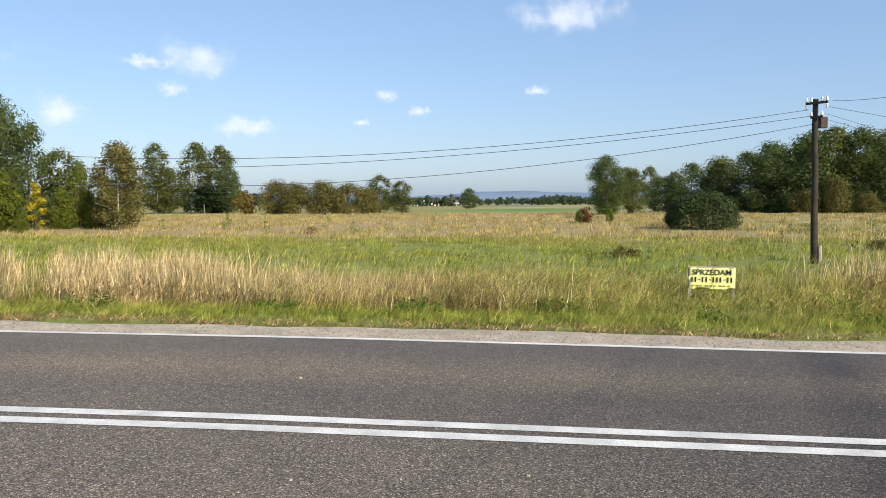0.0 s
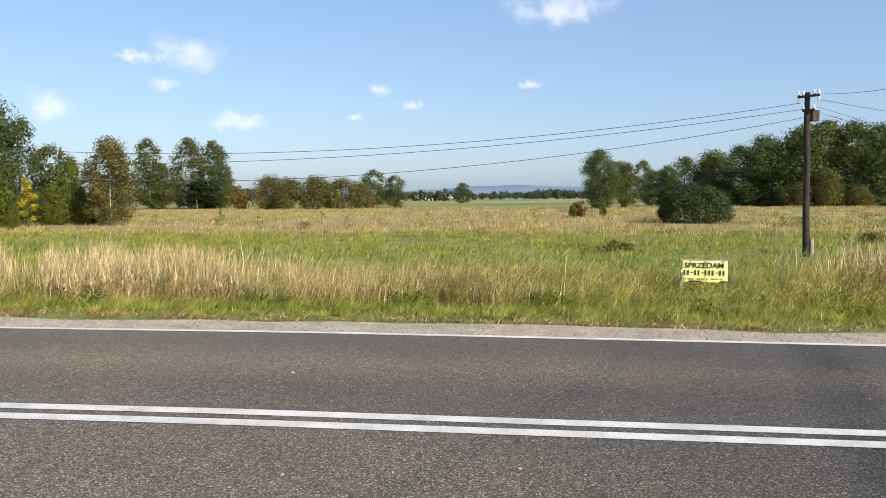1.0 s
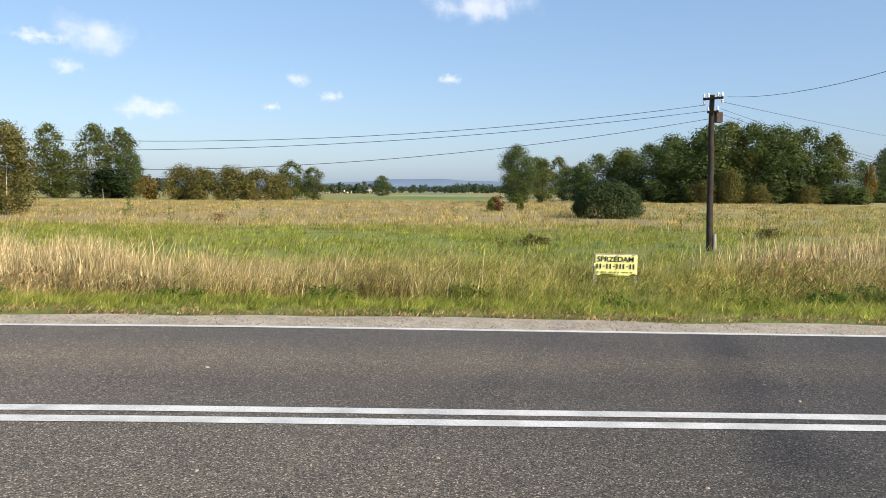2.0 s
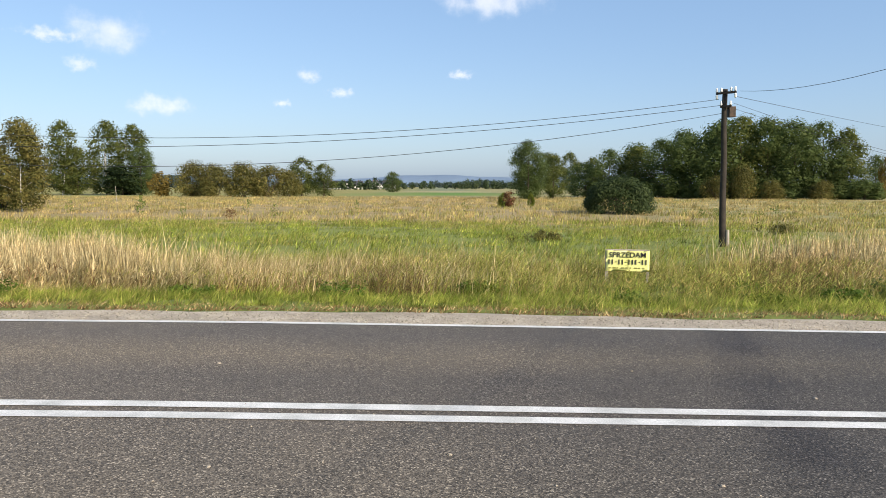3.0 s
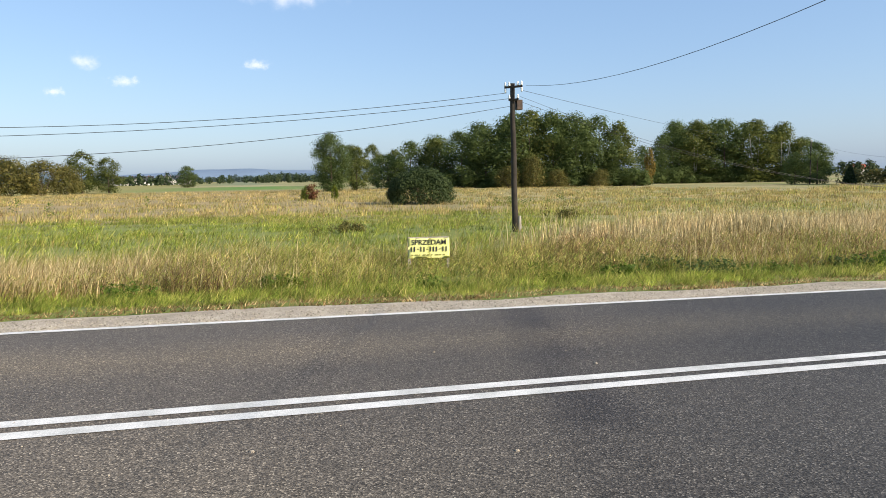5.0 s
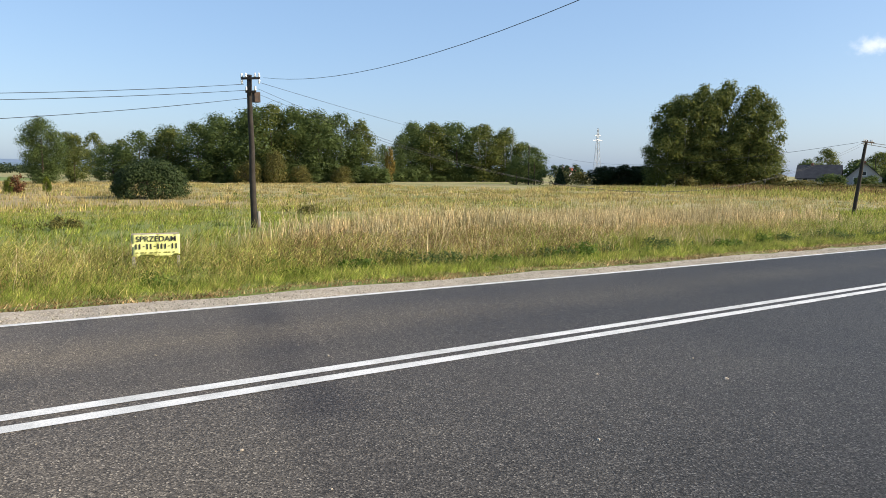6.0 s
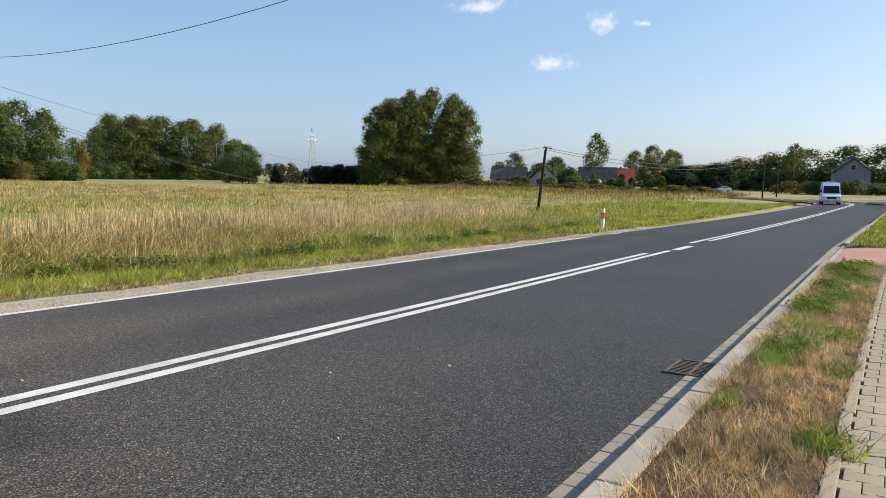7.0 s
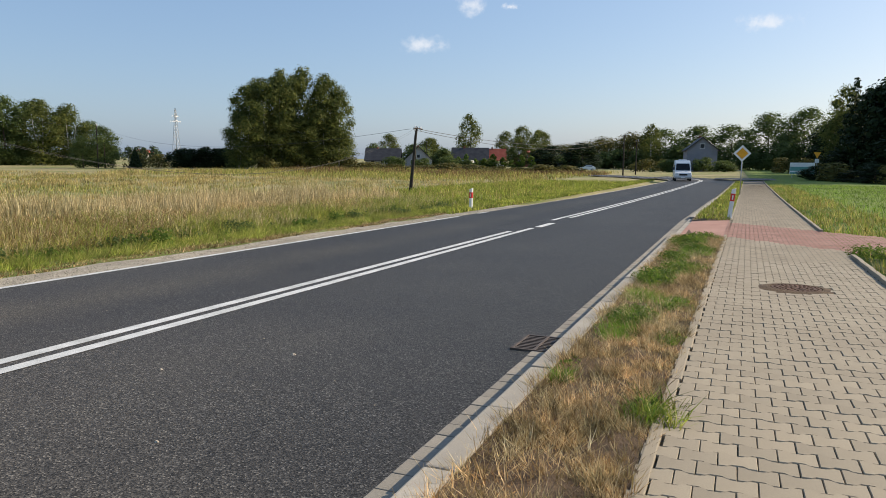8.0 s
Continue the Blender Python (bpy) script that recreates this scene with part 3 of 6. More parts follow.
# ---- trees ----
def leaf_mesh(name, rng, centres, radii, n, size, material, squash=1.0, droop=0.0, shell=0.62, core=0, core_size=0.5):
    """Many small folded leaf sprays on the outer shells of overlapping lobes."""
    c, r = np.asarray(centres, float), np.asarray(radii, float)
    n = n + core
    pick = rng.choice(len(c), n, p=r ** 2 / np.sum(r ** 2))
    d = rng.normal(size=(n, 3))
    d /= np.linalg.norm(d, axis=1)[:, None]
    inner = np.arange(n) < core
    depth = np.where(inner, 0.35 + 0.45 * rng.random(n), shell + (1.1 - shell) * rng.random(n) ** 0.8)
    p = c[pick] + d * (r[pick] * depth)[:, None] * np.array([1, 1, squash])
    p[:, 2] -= droop * rng.random(n) ** 2 * r[pick]
    nrm = d * 0.9 + rng.normal(size=(n, 3)) * 0.33
    nrm[:, 2] += 0.25
    nrm /= np.linalg.norm(nrm, axis=1)[:, None]
    t = np.cross(nrm, rng.normal(size=(n, 3)))
    t[:, 2] -= droop
    t /= np.linalg.norm(t, axis=1)[:, None]
    b = np.cross(nrm, t)
    s = (np.where(inner, core_size, size) * (0.55 + 0.8 * rng.random(n)))[:, None]
    v = np.stack([p - t * s, p + b * s * 0.55 + nrm * s * 0.18, p + t * s, p - b * s * 0.55 + nrm * s * 0.1], 1).reshape(-1, 3)
    keep = v[:, 2].reshape(-1, 4).min(1) > 0.02
    v = v.reshape(-1, 4, 3)[keep].reshape(-1, 3)
    i = np.arange(len(v)).reshape(-1, 4)
    return fast_mesh(name, v, 4, i, material)


def wood_mesh(rng, H, r0, limbs, reach, start, stems=1, spread=0.0, bark=BARK):
    bm = bmesh.new()
    for s in range(stems):
        a = s * math.tau / max(1, stems) + rng.random() * 0.7
        lean = spread * (0.5 + 0.5 * rng.random())
        base = Vector((math.cos(a), math.sin(a), 0)) * (0.12 * spread if stems > 1 else 0)
        pts = [base + Vector((math.cos(a) * lean * f ** 1.3 + 0.1 * math.sin(5 * f + s), math.sin(a) * lean * f ** 1.3, H * 0.93 * f)) for f in (0, 0.04, 0.2, 0.4, 0.6, 0.8, 1)]
        tube(bm, pts, [r0 * q for q in (1.35, 1.0, 0.85, 0.65, 0.45, 0.25, 0.06)], 7)
        for k in range(limbs):
            f = start + (0.95 - start) * (k + rng.random()) / limbs
            q = pts[min(6, int(f * 6) + 1)].lerp(pts[min(6, int(f * 6))], 0.5)
            q = Vector((q.x, q.y, H * 0.93 * f))
            b = rng.random() * math.tau
            L = reach * (1.1 - f) * (0.6 + 0.6 * rng.random()) + 0.3
            mid = q + Vector((math.cos(b) * L * 0.5, math.sin(b) * L * 0.5, L * 0.35))
            end = q + Vector((math.cos(b) * L, math.sin(b) * L, L * 0.55))
            tube(bm, [q, mid, end], [r0 * 0.3 * (1.1 - f), r0 * 0.2 * (1.1 - f), 0.02], 5)
    me = bpy.data.meshes.new("trunk")
    bm.to_mesh(me)
    bm.free()
    me.materials.append(bark)
    return me


def crown_lobes(rng, H, W, low, n, top=0.35, waist=0.35):
    """Lobe centres in an uneven egg: widest at waist of the crown height."""
    c, r = [], []
    for k in range(n):
        f = (k + rng.random()) / n
        z = H * (low + (1 - low) * f * 0.93)
        prof = (1 - (max(0, f - waist) / (1 - waist)) ** 2.2) ** 0.5 if f > waist else 1 - 0.35 * ((waist - f) / waist) ** 2
        prof = max(top * 0.8, prof)
        a = rng.random() * math.tau
        rr = W * 0.5 * prof
        lobe = W * (0.14 + 0.11 * rng.random()) * (0.6 + 0.4 * prof)
        d = max(0, rr - lobe * 0.75) * (0.45 + 0.55 * math.sqrt(rng.random()))
        c.append((d * math.cos(a), d * math.sin(a), max(lobe * 0.8, min(z, H - lobe))))
        r.append(lobe)
    return c, r


class Kind:
    """A sort of tree with a few grown variants; planted copies share their meshes."""
    def __init__(self, name, label, category, H, W, low, lobes, leaves, size, leaf, bark, stems=1, spread=0.0, limbs=7, droop=0.0, waist=0.35, variants=2, seed=1, r0=None, squash=1.0, core=0, core_size=0.5):
        self.base, self.H, self.W, self.name, self.n = [], H, W, name, 0
        for v in range(variants):
            g = np.random.default_rng(seed * 10 + v)
            rg = random.Random(seed * 10 + v)
            trunk = wood_mesh(rg, H * 0.8, r0 or H * 0.016, limbs, W * 0.4, max(low, 0.15), stems, spread, bark)
            c, r = crown_lobes(rg, H, W, low, lobes, waist=waist)
            crown = leaf_mesh("crown", g, c, r, leaves, size, leaf, squash, droop, 0.62, core, core_size)
            self.base.append((trunk, crown))
        self.label, self.category = label, category

    def plant(self, x, y, H=None, W=None, turn=None, variant=None, group="", label="", sink=0.05):
        trunk, crown = self.base[(self.n if variant is None else variant) % len(self.base)]
        self.n += 1
        H, W = H or self.H, W or self.W
        turn = (self.n * 137.5) % 360 if turn is None else turn
        m = pose(x, y, float(ground_z(x, y)) - sink, 0, 0, turn) @ Matrix.Diagonal((W / self.W, W / self.W, H / self.H, 1))
        ob = thing(self.name, label or self.label, self.category, m, group)
        part("trunk", trunk, None, ob)
        part("crown", crown, None, ob)
        return ob


BROAD = Kind("deciduous_tree", "dense dark green deciduous tree at the wood's edge", "tree", 17, 11, 0.0, 46, 6200, 0.165, OAK_LEAF, BARK, variants=3, seed=2, waist=0.4, core=1900, core_size=0.36)
PALE = Kind("deciduous_tree", "lighter green deciduous tree with airy crown", "tree", 15, 9, 0.06, 36, 5600, 0.15, BIRCH_LEAF, BARK, variants=2, seed=3, waist=0.4, core=1300, core_size=0.36)
CONIC = Kind("deciduous_tree", "large green tree with a broad foot and loose top", "tree", 16, 9, 0.03, 60, 17000, 0.12, OAK_LEAF, BARK, variants=1, seed=15, waist=0.55, core=5000, core_size=0.22)
UNDER = Kind("shrub", "green understorey shrub at the wood's edge", "shrub", 5, 7, 0.0, 18, 1500, 0.2, OAK_LEAF, BARK, stems=4, spread=1.2, limbs=3, variants=2, seed=31, waist=0.35, r0=0.05, core=700, core_size=0.36)
BIRCH = Kind("birch_tree", "tall birch with drooping twigs and pale trunk", "tree", 20, 8.5, 0.05, 50, 7200, 0.15, BIRCH_LEAF, BIRCH_BARK, variants=3, seed=4, droop=0.5, waist=0.45, stems=2, spread=1.2, r0=0.16, core=1800, core_size=0.36)
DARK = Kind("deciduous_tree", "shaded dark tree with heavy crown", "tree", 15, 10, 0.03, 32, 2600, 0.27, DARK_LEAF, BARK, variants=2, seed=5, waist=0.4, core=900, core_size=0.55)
SHRUB = Kind("shrub", "spreading willow shrub with olive brown leaves", "shrub", 7.5, 9, 0.0, 34, 4600, 0.14, AUTUMN_LEAF, BARK, stems=6, spread=2.6, limbs=4, variants=2, seed=6, waist=0.3, r0=0.07, core=1400, core_size=0.28)
GREENSHRUB = Kind("shrub", "fresh green leafy shrub in the meadow", "shrub", 4, 3.6, 0.0, 26, 3400, 0.095, GREEN_LEAF, BARK, stems=4, spread=1.0, limbs=3, variants=2, seed=7, waist=0.3, r0=0.04, core=900, core_size=0.17)
YSHRUB = Kind("garden_thuja", "yellow green columnar garden thuja", "shrub", 4, 2.0, 0.0, 16, 1000, 0.18, LIME_LEAF, BARK, limbs=3, variants=1, seed=8, waist=0.25, r0=0.05)
YELLOWTREE = Kind("young_tree", "slender young tree with bright yellow leaves", "tree", 5, 1.6, 0.12, 16, 900, 0.13, YELLOW_LEAF, BARK, limbs=5, variants=1, seed=9, waist=0.4, r0=0.05)
ORANGE = Kind("shrub", "low shrub turning orange brown", "shrub", 5, 6, 0.0, 18, 1400, 0.24, ORANGE_LEAF, BARK, stems=4, spread=1.4, limbs=3, variants=1, seed=10, waist=0.3, r0=0.05)
YOUNGBIRCH = Kind("young_birch", "young birch with white foot and thin brownish leaves", "tree", 9.2, 5.8, 0.1, 44, 9500, 0.095, AUTUMN_LEAF, BIRCH_BARK, limbs=7, variants=1, seed=11, waist=0.25, r0=0.065, core=2600, core_size=0.18)
REDBUSH = Kind("shrub", "small red brown shrub in the dry grass", "shrub", 1.8, 1.5, 0.0, 12, 700, 0.09, RED_LEAF, BARK, stems=4, spread=0.5, limbs=3, variants=1, seed=12, waist=0.4, r0=0.02)
SAPLING = Kind("sapling", "thin sparse sapling in the straw grass", "sapling", 1.5, 0.9, 0.15, 8, 110, 0.06, LIME_LEAF, BARK, limbs=5, variants=2, seed=21, waist=0.4, r0=0.012)
SCRUB = Kind("shrub", "low brown scrub in autumn colours", "shrub", 3, 4, 0.0, 14, 800, 0.2, AUTUMN_LEAF, BARK, stems=4, spread=1.0, limbs=3, variants=2, seed=13, waist=0.35, r0=0.03)


def conifer(x, y, H, W, label="dark conifer with layered boughs"):
    g = np.random.default_rng(int(x * 7 + y))
    c, r = [], []
    for k in range(46):
        f = (k + 0.5) / 46
        a = k * 2.4
        d = W * 0.5 * (1 - f) ** 0.8 * 0.75
        c.append((d * math.cos(a), d * math.sin(a), H * (0.06 + 0.9 * f)))
        r.append(W * (0.06 + 0.13 * (1 - f)))
    ob = thing("conifer_tree", label, "tree", pose(x, y, float(ground_z(x, y)) - 0.05))
    part("trunk", wood_mesh(random.Random(4), H, H * 0.014, 5, W * 0.3, 0.2), None, ob)
    part("crown", leaf_mesh("crown", g, c, r, 2400, 0.26, DARK_LEAF, 0.5, 0.2), None, ob)
    return ob


# left of the meadow
CONIC.plant(-56.2, 73, 15.8, 9.0, group="trees at the meadow's west side")
PALE.plant(-51.6, 78.8, 9.4, 7, group="trees at the meadow's west side")
BROAD.plant(-53.2, 75.5, 12.2, 6.6, group="trees at the meadow's west side")
BROAD.plant(-54.9, 71, 9.2, 6.0, group="trees at the meadow's west side")
PALE.plant(-61.2, 67.6, 14.2, 5.2, label="brownish green tree with an airy crown", group="trees at the meadow's west side")
SHRUB.plant(-60.6, 64.2, 5.6, 4.2)
GREENSHRUB.plant(-57.0, 62.2, 3.4, 1.8)
YELLOWTREE.plant(-47.9, 69.0, 5.2, 2.0)
GREENSHRUB.plant(-46.6, 74.5, 7.4, 3.4)
GREENSHRUB.plant(-54.6, 67.2, 5.0, 5.2)
GREENSHRUB.plant(-51.0, 67.4, 6.4, 5.6)
GREENSHRUB.plant(-56.2, 67.6, 4.4, 4.0)
GREENSHRUB.plant(-52.6, 69, 7.6, 4.6)
GREENSHRUB.plant(-47.7, 73.0, 4.6, 3.2)
GREENSHRUB.plant(-44.5, 75, 3.8, 4.0)
GREENSHRUB.plant(-44.3, 62, 2.2, 1.2)
GREENSHRUB.plant(-52.8, 58, 2.8, 1.7)
YOUNGBIRCH.plant(-40.1, 70.8, 9.3, 6.2)
BIRCH.plant(-104.5, 203, 21.6, 11.5, group="trees behind the meadow")
BIRCH.plant(-95.6, 210, 22.5, 12.5, group="trees behind the meadow")
BIRCH.plant(-88.5, 211, 21.5, 13.5, group="trees behind the meadow")
PALE.plant(-101, 204, 14, 12, group="trees behind the meadow")
BROAD.plant(-84, 206, 15, 10, group="trees behind the meadow")
PALE.plant(-113, 200, 13, 11, group="trees behind the meadow")
DARK.plant(-88, 203, 9, 14, group="trees behind the meadow")
ORANGE.plant(-68.5, 180, 6.2, 7)
SCRUB.plant(-61, 182, 3.2, 7)
for x, y, H, W in ((-60, 178, 8.6, 8), (-53.5, 176, 7.9, 9), (-47, 176, 8.3, 9), (-40.5, 175, 7.6, 9), (-36, 178, 6.6, 6)):
    SHRUB.plant(x, y, H * 1.05, W * 1.3, group="willow thicket")
PALE.plant(-35.5, 190, 10.6, 9)
PALE.plant(-29.8, 191, 9.0, 8, variant=0)
BROAD.plant(-20.5, 329, 9.6, 10.5, label="single round green tree in the far field")
# middle and right
CONIC.plant(18.4, 146, 12.2, 8.8, label="birch with hanging twigs at the field's edge")
PALE.plant(25.4, 158, 10.2, 6.5)
for x, y, H, W in ((40, 262, 15.5, 11), (49, 268, 16, 11), (58, 270, 14, 12), (34, 275, 12, 10)):
    PALE.plant(x, y, H, W, group="trees behind the meadow")
REDBUSH.plant(9.2, 90, 2.2, 2.2)
GREENSHRUB.plant(8.6, 93, 1.9, 1.5)
GREENSHRUB.plant(12.6, 96, 1.9, 1.2)
woods = [(37, 181, 9.0, 9), (42, 177, 12.2, 9), (47.5, 174, 12.6, 9), (52, 166, 14.0, 10), (57, 163, 15.0, 10), (62, 161, 17.3, 11), (67, 160, 18.8, 11), (72.5, 159, 18.2, 11), (78, 158, 18.0, 11), (83.5, 157, 17.4, 10), (88, 156, 15.8, 8.5), (87, 154, 9.0, 6), (60, 175, 17, 11), (69, 174, 19.5, 12), (78, 173, 19, 12), (87, 172, 17.5, 10), (50, 182, 14, 11)]
for k, (x, y, H, W) in enumerate(woods):
    (PALE if k % 4 == 2 else BROAD).plant(x, y, H, W * 1.35, group="wood east of the meadow")
for k, (x, y, H, W) in enumerate(woods[:12]):
    UNDER.plant(x + 2.2, y - 3.5, 4.4 + 1.1 * math.sin(k * 1.7), 9, group="wood east of the meadow")
SHRUB.plant(59, 153, 5.2, 7)
SHRUB.plant(64.5, 152, 7.5, 6, label="yellowing shrub at the wood's edge")
SHRUB.plant(70, 151, 4.2, 6)
SHRUB.plant(80, 150, 4.2, 6)
for x, y, H, W in ((108.5, 179, 10.5, 6.5), (115.5, 180, 13.5, 6), (119.5, 181, 17, 9), (125, 178, 17.5, 10), (132, 175, 17.5, 10), (139, 171, 17.6, 10), (146, 168, 16.6, 9), (151, 166, 12, 8), (130, 187, 17.5, 11), (143, 181, 17, 11), (127, 190, 18, 11), (136, 184, 18, 12), (149, 174, 15, 10)):
    (BIRCH if x in (125, 139, 146) else BROAD).plant(x, y, H * 1.05, W * 1.4, group="second wood")
for k in range(2, 11):
    UNDER.plant(99 + k * 5.2, 174 + 3 * math.sin(k * 0.3) - max(0, k - 5) * 1.9, 4.6 + math.sin(k * 2.1), 9, group="second wood")
ORANGE.plant(104, 168, 9.5, 3.4, label="slim birch turning orange before the wood")
BROAD.plant(115.6, 123.4, 9.0, 8.0, label="dark green pine with a rounded crown beside the wood")
BROAD.plant(112.4, 126, 7.0, 6.0, label="dark green pine with a rounded crown beside the wood")
conifer(118.5, 118, 4.0, 2.6, "small dark conifer in the grass")
SCRUB.plant(124, 123, 3.6, 6)
SCRUB.plant(130, 122, 3.2, 6)
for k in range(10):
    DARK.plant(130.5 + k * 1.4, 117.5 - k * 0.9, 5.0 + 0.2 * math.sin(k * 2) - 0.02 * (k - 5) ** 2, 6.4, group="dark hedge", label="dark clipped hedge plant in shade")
for x, y, H, W in ((132.5, 100.2, 18, 8), (136, 98, 20, 8.5), (140, 96, 22.3, 8.5), (144.5, 93, 23, 9), (148.4, 89.6, 22, 8.5), (150.4, 87.4, 19.5, 7), (139, 102, 20, 9), (147, 97, 22, 9), (131.8, 101.6, 13, 6.5), (150.4, 90.5, 20.5, 8), (143, 100, 21, 9), (138, 96, 12, 9), (142.5, 93, 12, 9), (147, 90, 11, 9)):
    BIRCH.plant(x, y, H * 1.05, W * 1.27, group="birch clump")
for x, y in ((134, 96), (141, 92.5), (147, 88.5), (151, 85)):
    SCRUB.plant(x, y, 3.0, 6)
# behind the houses and along the bend
for x, y, H, W in ((272, 99, 21, 12), (255, 108, 11, 10), (240, 118, 12, 12), (225, 130, 12, 14), (262, 112, 11, 12), (279, 79, 16.5, 12), (272, 84, 14, 12), (284, 74, 15, 10)):
    PALE.plant(x, y, H, W, group="trees behind the houses")
for x, y, H, W in ((270, 60, 11, 18), (262, 52, 12, 18), (255, 42, 14, 18), (250, 32, 16, 16), (247, 22, 17.5, 14), (240, 12, 18, 15), (238, 2, 18, 15), (232, -8, 19, 15), (228, -17, 20, 15), (222, -25, 19.5, 15)):
    (BROAD if y < 30 else SHRUB).plant(x, y, H * (0.9 if y < -5 else 0.78), W * 1.3, group="wood along the bend")
    UNDER.plant(x - 9, y + 5, H * 0.42, W * 0.9, group="wood along the bend")
BIRCH.plant(234, 25, 15, 8)
for x, y, H, W in ((194, 16, 3.4, 7), (193, 8, 3.8, 7), (190, 3, 3.0, 7), (228, 92, 6.5, 10), (233, 94, 6, 9), (220, 113, 8, 10), (244, 93, 7, 12), (233, 105, 8, 14)):
    UNDER.plant(x, y, H, W, label="dense dark green shrub beside a house")
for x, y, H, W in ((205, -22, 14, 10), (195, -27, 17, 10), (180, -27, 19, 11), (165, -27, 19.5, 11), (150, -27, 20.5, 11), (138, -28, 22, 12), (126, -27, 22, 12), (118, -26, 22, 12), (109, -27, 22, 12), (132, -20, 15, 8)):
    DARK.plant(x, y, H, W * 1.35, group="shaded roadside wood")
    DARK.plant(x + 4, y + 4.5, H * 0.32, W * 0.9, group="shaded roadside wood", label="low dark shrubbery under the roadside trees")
BIRCH.plant(152, -17.5, 17, 9, label="tall pale birch before the dark wood")
conifer(139, -17.5, 17, 6)
for x, y, H, W in ((-25, 62, 1.6, 1.0), (-20, 58, 1.3, 0.8), (-17, 66, 1.5, 1.1), (-29, 72, 1.8, 1.2), (-12, 55, 1.2, 0.9), (-33, 66, 1.4, 0.9), (3, 72, 1.2, 0.8), (31, 66, 1.1, 1.4), (-8, 74, 1.3, 0.9)):
    SAPLING.plant(x, y, H, W)
for x, y in ((190, 22), (197, 16), (214, 20), (170, -9), (178, -14)):
    SCRUB.plant(x, y, 3.4, 7)
for k in range(9):
    YSHRUB.plant(205 - k * 1.0 + 0.0, 78 - k * 3.1, 3.4 + 0.9 * math.sin(k * 1.9), 2.8, group="garden thujas")
for k in range(16):
    SCRUB.plant(150 + 7 * math.sin(k * 2.1), 84 - k * 3.4, 1.4 + 0.5 * math.sin(k), 8, group="scrub before the houses")
PALE.plant(206, 59.5, 9.5, 8)
PALE.plant(211, 54, 11.5, 9)
for x, y, H, W in ((190, 92, 3.4, 8), (196, 86, 3.0, 8), (200, 79, 3.6, 8), (196, 72, 2.6, 7), (205, 68, 3.0, 7)):
    UNDER.plant(x, y, H, W, label="green garden shrub before the houses")
for k in range(9):
    (SCRUB if k % 3 == 1 else DARK).plant(104 - k * 3.6, -9.5 - k * 1.5, 2.0 + 0.5 * math.sin(k * 2.3), 5.5, group="low shrubs behind the lawn", label="low dark shrub at the edge of the lawn")
DARK.plant(206, 50, 7, 14)
DARK.plant(212, 42, 8, 14)

# the single dense dome bush in the meadow
dome = thing("bush", "dense dark green dome-shaped bush in the meadow", "bush", pose(17.5, 69, float(ground_z(17.5, 69)) - 0.05))
g = np.random.default_rng(33)
rg = random.Random(5)
c, r = [(0, 0, 0.9)], [2.6]
for k in range(150):
    a, e = rg.random() * math.tau, math.asin(rg.random() * 0.98)
    c.append((3.0 * math.cos(a) * math.cos(e), 2.8 * math.sin(a) * math.cos(e), 0.25 + 2.95 * math.sin(e)))
    r.append(0.42 + 0.22 * rg.random())
part("trunk", wood_mesh(rg, 2.6, 0.09, 5, 1.4, 0.1, 5, 1.2), None, dome)
part("crown", leaf_mesh("crown", g, c, r, 22000, 0.095, BUSH_LEAF, 1.0, 0.0, 0.7), None, dome)

# far lines of trees, too far to count
def far_trees(name, x0, x1, y, H, n, seed, material, label):
    g = np.random.default_rng(seed)
    cx = g.uniform(x0, x1, n)
    h = H * (0.45 + 0.55 * g.random(n)) * (0.65 + 0.35 * np.sin(cx * 0.02 + seed) ** 2)
    c, r = [], []
    for a, b in zip(cx, h):
        yy = y + g.uniform(-20, 20)
        for f in (0.3, 0.6, 0.82):
            c.append((a + g.uniform(-0.2, 0.2) * b, yy, b * f))
            r.append(b * (0.34 if f < 0.7 else 0.2))
    ob = new(name, leaf_mesh(name, g, c, r, n * 60, H * 0.09, material))
    ob.location.z = float(ground_z(0, y)) - 0.2
    return tagged(ob, label, "trees", kind="stuff")


FAR_GREEN = leafy("far_trees", [(0.03, 0.05, 0.025), (0.05, 0.075, 0.035), (0.07, 0.09, 0.04)], 0.2, 0.01)
# bluer copy for the remoter belts: air haze painted into the leaf colour
FAR_BLUE = leafy("haze_tinted_far_trees", [(0.06, 0.09, 0.085), (0.08, 0.11, 0.1)], 0.1, 0.01)
far_trees("far_tree_row", -170, 130, 720, 11, 120, 1, FAR_GREEN, "row of far dark green trees across the fields")
far_trees("far_tree_row", -90, -35, 560, 12, 26, 2, FAR_GREEN, "far clump of dark trees beside the village")
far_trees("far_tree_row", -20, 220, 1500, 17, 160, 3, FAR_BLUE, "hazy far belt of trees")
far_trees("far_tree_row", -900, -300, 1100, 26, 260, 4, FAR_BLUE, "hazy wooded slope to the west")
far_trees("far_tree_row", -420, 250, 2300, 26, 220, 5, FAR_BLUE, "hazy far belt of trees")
far_trees("far_tree_row", 330, 620, 420, 12, 130, 6, FAR_GREEN, "far trees behind the houses")


